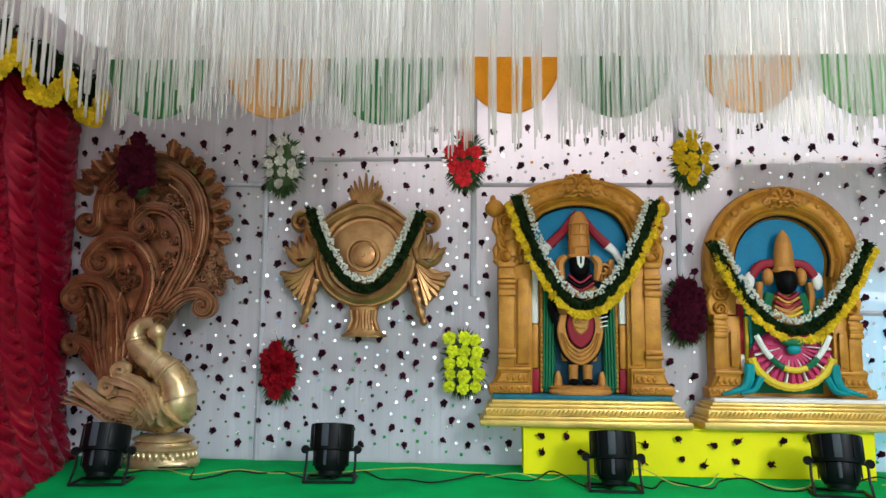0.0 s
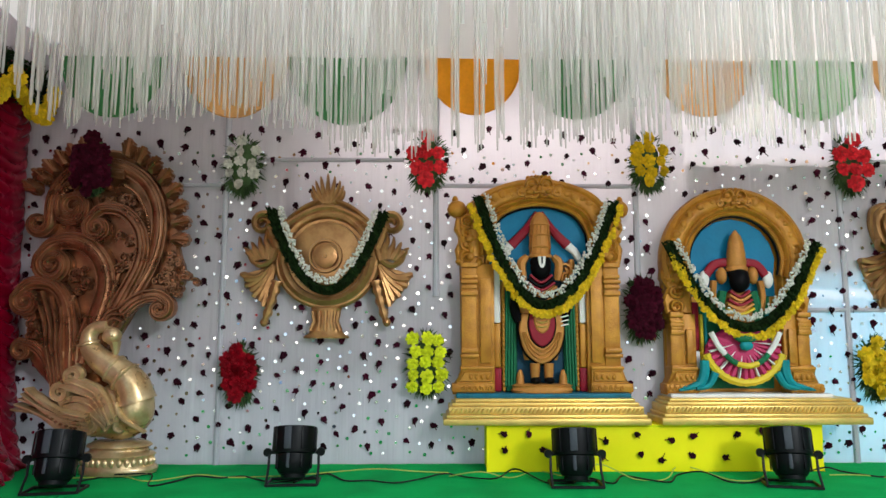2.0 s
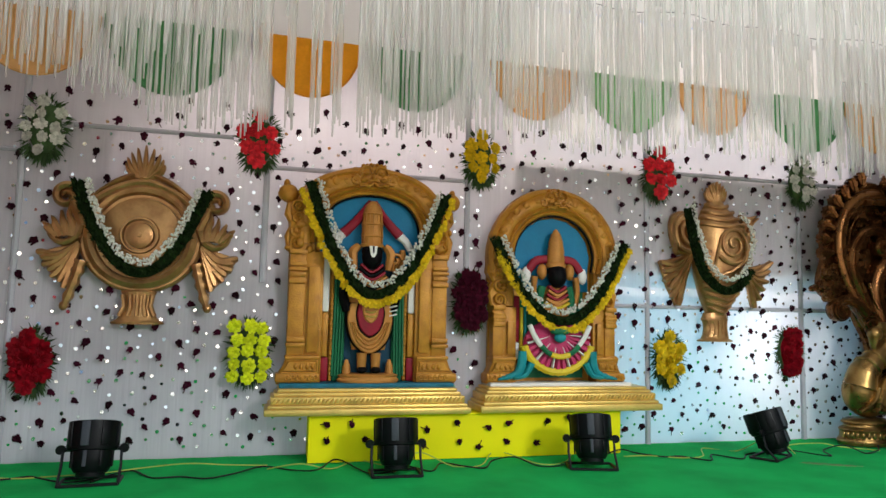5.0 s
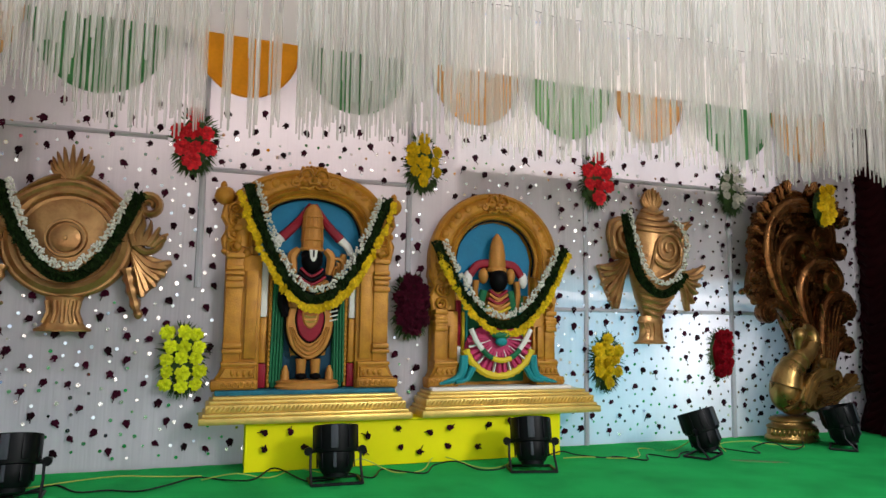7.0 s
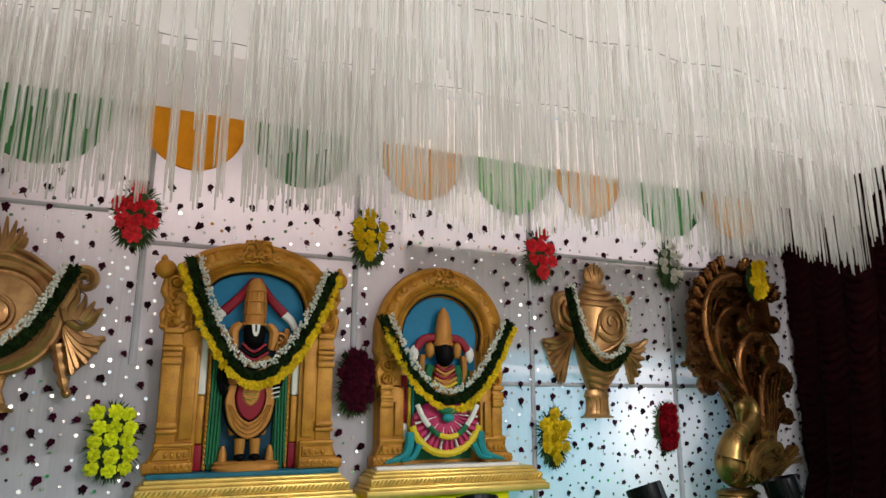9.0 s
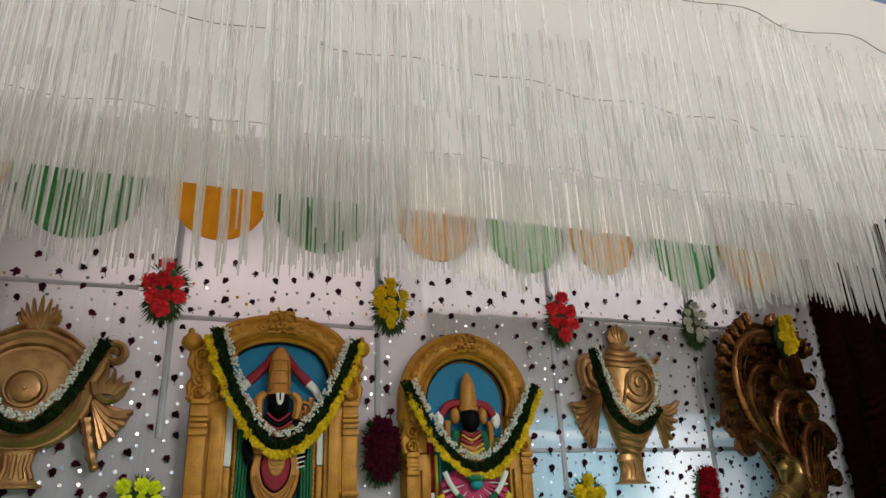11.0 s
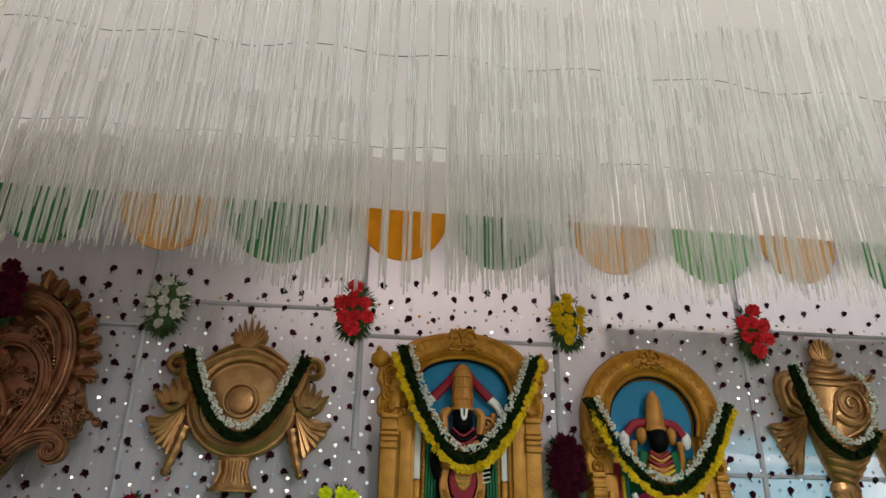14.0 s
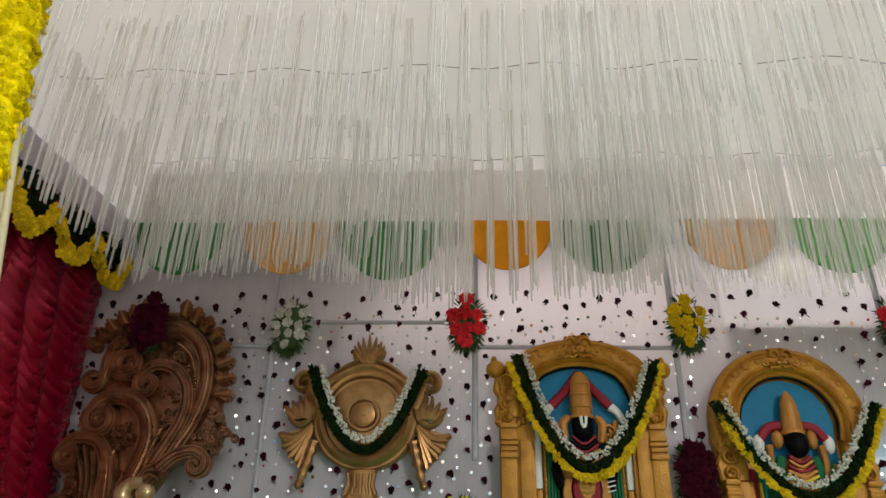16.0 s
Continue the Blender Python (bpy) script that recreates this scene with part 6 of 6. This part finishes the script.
def scatter():
    rng = random.Random(12)
    kinds = [rose_mesh(ROSE, s) for s in range(8)]
    blocks = [(0.33, 1.5, 0.3, 1.88), (1.70, 2.74, 0.3, 1.80), (-2.5, -1.42, 0.95, 1.9), (4.5, 5.5, 0.95, 1.9), (0.54, 2.64, 0.0, 0.3), (-0.84, -0.2, 1.05, 1.7), (3.38, 3.9, 1.1, 1.8)]

    def free(x, z, list_, gap):
        return all((x - a) ** 2 + (z - b) ** 2 > gap * gap for a, b in list_) and not any(x0 < x < x1 and z0 < z < z1 for x0, x1, z0, z1 in blocks)
    roses = []
    for _ in range(9000):
        x, z = rng.uniform(LEFT + 0.05, RIGHT - 0.05), rng.uniform(0.10, 2.27)
        if free(x, z, roses, 0.118):
            roses.append((x, z))
    wall = bpy.data.objects["wall_rear"]
    roses.sort(key=lambda p: abs(p[0] - 1.6))
    for x, z in roses[:300]:
        ob = tagged(new("wall_rose", rng.choice(kinds)), "small dark crimson artificial rose pinned to the cloth", "rose", "roses on the wall")
        s = rng.uniform(0.88, 1.28)
        ob.matrix_basis = Matrix.Translation((x, WALL - 0.014, z)) @ Euler((rng.uniform(-0.5, 0.5), rng.uniform(-0.7, 0.7), rng.uniform(-0.5, 0.5))).to_matrix().to_4x4() @ Matrix.Diagonal((s, s, s, 1))
    rest = bmesh.new()
    for x, z in roses[300:]:
        one = bmesh.new()
        one.from_mesh(rng.choice(kinds))
        s = rng.uniform(0.88, 1.28)
        bmesh.ops.transform(one, matrix=Matrix.Translation((x, WALL - 0.014, z)) @ Euler((rng.uniform(-0.5, 0.5), rng.uniform(-0.7, 0.7), 0)).to_matrix().to_4x4() @ Matrix.Diagonal((s, s, s, 1)), verts=one.verts)
        tmp = bpy.data.meshes.new("rose")
        one.to_mesh(tmp)
        one.free()
        rest.from_mesh(tmp)
        bpy.data.meshes.remove(tmp)
    solid("outer_roses", rest, ROSE, "small dark crimson roses near the wall's ends", "rose", kind="stuff", smooth=0)
    # mirror sequins
    spots = []
    for _ in range(16000):
        x, z = rng.uniform(LEFT + 0.05, RIGHT - 0.05), rng.uniform(0.06, 2.10)
        if free(x, z, spots, 0.070) and all((x - a) ** 2 + (z - b) ** 2 > 0.0016 for a, b in roses):
            spots.append((x, z))
    bm = bmesh.new()
    for x, z in spots:
        r = rng.uniform(0.008, 0.0128)
        m = Matrix.Translation((x, WALL - 0.016, z)) @ Euler((rng.gauss(0.02, 0.09), 0, rng.gauss(0, 0.14))).to_matrix().to_4x4()
        a = [bm.verts.new(m @ Vector((r * math.cos(k * 0.7854), 0, r * math.sin(k * 0.7854)))) for k in range(8)]
        b = [bm.verts.new(m @ Vector((r * math.cos(k * 0.7854), 0.0015, r * math.sin(k * 0.7854)))) for k in range(8)]
        bm.faces.new(a)
        for k in range(8):
            bm.faces.new((a[k], b[k], b[(k + 1) % 8], a[(k + 1) % 8]))
    solid("mirror_sequins", bm, MIRROR, "small round mirror sequins scattered over the white cloth", "sequins", kind="stuff", smooth=0)
    # roses on the yellow plinth
    for i in range(19):
        x = 0.63 + 1.96 * (i % 10) / 9.6 + rng.uniform(-0.05, 0.05)
        z = (0.225 if i < 10 else 0.12) + rng.uniform(-0.045, 0.03)
        ob = tagged(new("plinth_rose", rng.choice(kinds)), "small dark rose pinned to the yellow cloth", "rose", "roses on the plinth")
        ob.matrix_basis = Matrix.Translation((x, WALL - 0.305, z)) @ Euler((rng.uniform(-0.4, 0.4), rng.uniform(0, 6), rng.uniform(-0.4, 0.4))).to_matrix().to_4x4()


def curtain_garland(side, pts, label):
    """Marigold swags and a dark leaf band along the head of a curtain."""
    rng = random.Random(side + 40)
    ob = thing("curtain_garland", pts[0], label, "garland")
    o = Vector(pts[0])
    line = smooth_line(pts, 120)
    bm = bmesh.new()
    for x, y, z in line[::2]:
        for _ in range(22):
            c = Vector((x, y, z + rng.uniform(-0.03, 0.24))) - o + Vector((rng.uniform(-0.02, 0.02), rng.uniform(-0.02, 0.02), 0))
            d = Vector((rng.uniform(-1, 1), rng.uniform(-1, 1), rng.uniform(-1.2, 0.2))).normalized() * rng.uniform(0.03, 0.06)
            s = d.cross(Vector((1, 0.3, 0))).normalized() * 0.016
            bm.faces.new([bm.verts.new(p) for p in (c - d, c + s, c + d, c - s)])
    part("leaf_band", bm, DARKLEAF, ob, "dark leaf band", 0)
    kinds = [head_mesh(MARIGOLD, 0.046, 7, 3, s) for s in (4, 5)]
    n = 150
    for i in range(n):
        u = i / (n - 1)
        x, y, z = line[int(u * (len(line) - 1))]
        drop = 0.24 * abs(math.sin(u * math.pi * 4)) ** 0.8
        put_head(rng.choice(kinds), ob, Vector((x + side * -0.05 + rng.uniform(-0.015, 0.015), y + rng.uniform(-0.01, 0.01), z + 0.12 - drop + rng.uniform(-0.025, 0.025))) - o, (rng.uniform(-0.6, 0.6), rng.uniform(0, 6), side * -1.1 + rng.uniform(-0.6, 0.6)), rng.uniform(0.8, 1.2))


def marigold_post():
    rng = random.Random(77)
    ob = thing("flower_post", (-1.46, 1.0, 0), "leaning pair of cream poles hung with bright yellow marigolds", "post")
    for dx in (-0.10, 0.0):
        bm = bmesh.new()
        tube(bm, [(0.137 + dx * max(0.1, 1 - z / 2.5) - 0.164 * z, 0.0, z) for z in (-0.02, 1.0, 2.0, 2.84)], 0.015, 10)
        part("pole", bm, CREAM, ob)
    bm = bmesh.new()
    loops = []
    for k in range(41):
        z = 1.25 + 1.59 * k / 40
        r = 0.078 + 0.018 * abs(math.sin(z * 7.5)) + 0.03 * max(0.0, z - 2.45)
        cx = -0.22 - 0.10 * (z - 1.27) - 0.012 * math.sin(z * 5)
        loops.append([(cx + r * math.cos(a), -0.03 + r * math.sin(a), z) for a in (2 * math.pi * j / 12 for j in range(12))])
    rings(bm, loops)
    sleeve = part("sleeve", bm, DAYLIT_YELLOW, ob, "thick hanging rope of marigolds")
    kinds = [head_mesh(DAYLIT_YELLOW, 0.033, 8, 4, s) for s in (6, 7, 8)]
    for i in range(300):
        k = rng.randrange(41)
        p = loops[k][rng.choice((0, 1, 6, 7, 8, 9, 10, 11, 8, 9, 10))]
        c = Vector((sum(q[0] for q in loops[k]) / 12, -0.03, loops[k][0][2]))
        a = math.atan2(p[1] - c.y, p[0] - c.x) + rng.uniform(-0.25, 0.25)
        r = math.hypot(p[0] - c.x, p[1] - c.y)
        put_head(rng.choice(kinds), sleeve, (c.x + r * math.cos(a), c.y + r * math.sin(a), c.z + rng.uniform(-0.02, 0.02)), (rng.uniform(-0.5, 0.5), rng.uniform(0, 6), a + math.pi / 2), rng.uniform(0.8, 1.3))


def side_valance():
    bm = bmesh.new()
    vs = []
    for i in range(41):
        y = 3.3 - 2.2 * i / 40
        x = -2.47 - 0.03 * i / 40 + 0.008 * math.sin(i * 1.7)
        vs.append([bm.verts.new((x, y, 2.855)), bm.verts.new((x, y, 2.60 + 0.012 * math.sin(i * 0.8)))])
    for a, b in zip(vs, vs[1:]):
        bm.faces.new((a[0], b[0], b[1], a[1]))
    solid("side_valance", bm, CLOTH, "plain white cloth strip along the top of the curtain", "valance")


def carpet_smudge():
    """A worn sandy streak trodden into the carpet."""
    rng = random.Random(6)
    bm = bmesh.new()
    edge = []
    for i in range(28):
        a = 2 * math.pi * i / 28
        r = 1 + 0.35 * noise.noise(Vector((math.cos(a) * 2, math.sin(a) * 2, 8))) + rng.uniform(-0.08, 0.08)
        edge.append(Vector((0.19 * math.cos(a) * r, 0.028 * math.sin(a) * r, 0.0)))
    rings(bm, [[(p.x, p.y, 0.0005) for p in edge], [(p.x * 0.94, p.y * 0.9, 0.004) for p in edge]])
    ob = solid("smudge", bm, SMUDGE, "pale sandy smudge trodden into the green carpet", "stain", place=(3.84, 2.50, 0.0))
    ob.rotation_euler = (0, 0, radians(-27))


carpet_smudge()
side_valance()
scatter()
curtain_garland(-1, [(-2.45, 3.26, 2.38), (-2.46, 2.85, 2.38), (-2.47, 2.4, 2.38), (-2.48, 1.95, 2.38), (-2.49, 1.4, 2.38)], "yellow marigold swags with dark leaves along the curtain head")
marigold_post()
rng = random.Random(9)
for a, b, m, r, word in ((-2.1, 0.3, LIMEWIRE, 0.0035, "thin yellow-green wire"), (0.3, 2.3, LIMEWIRE, 0.0035, "thin yellow-green wire"), (2.6, 4.6, LIMEWIRE, 0.0035, "thin yellow-green wire"),
                         (-1.85, -0.6, CABLE, 0.0048, "black power cable"), (-0.6, 1.0, CABLE, 0.0048, "black power cable"), (1.0, 2.25, CABLE, 0.0048, "black power cable"), (2.25, 3.6, CABLE, 0.0048, "black power cable"), (3.6, 4.85, CABLE, 0.0048, "black power cable")):
    n = 11
    pts = [(a + (b - a) * i / n, 2.86 + rng.uniform(-0.16, 0.16) + (0.1 if m is LIMEWIRE else 0.0), (abs(rng.gauss(0, 0.035)) if rng.random() < 0.45 else 0.0) if 0 < i < n else 0.0) for i in range(n + 1)]
    cable(pts, r, m, word + " lying loosely on the green carpet")
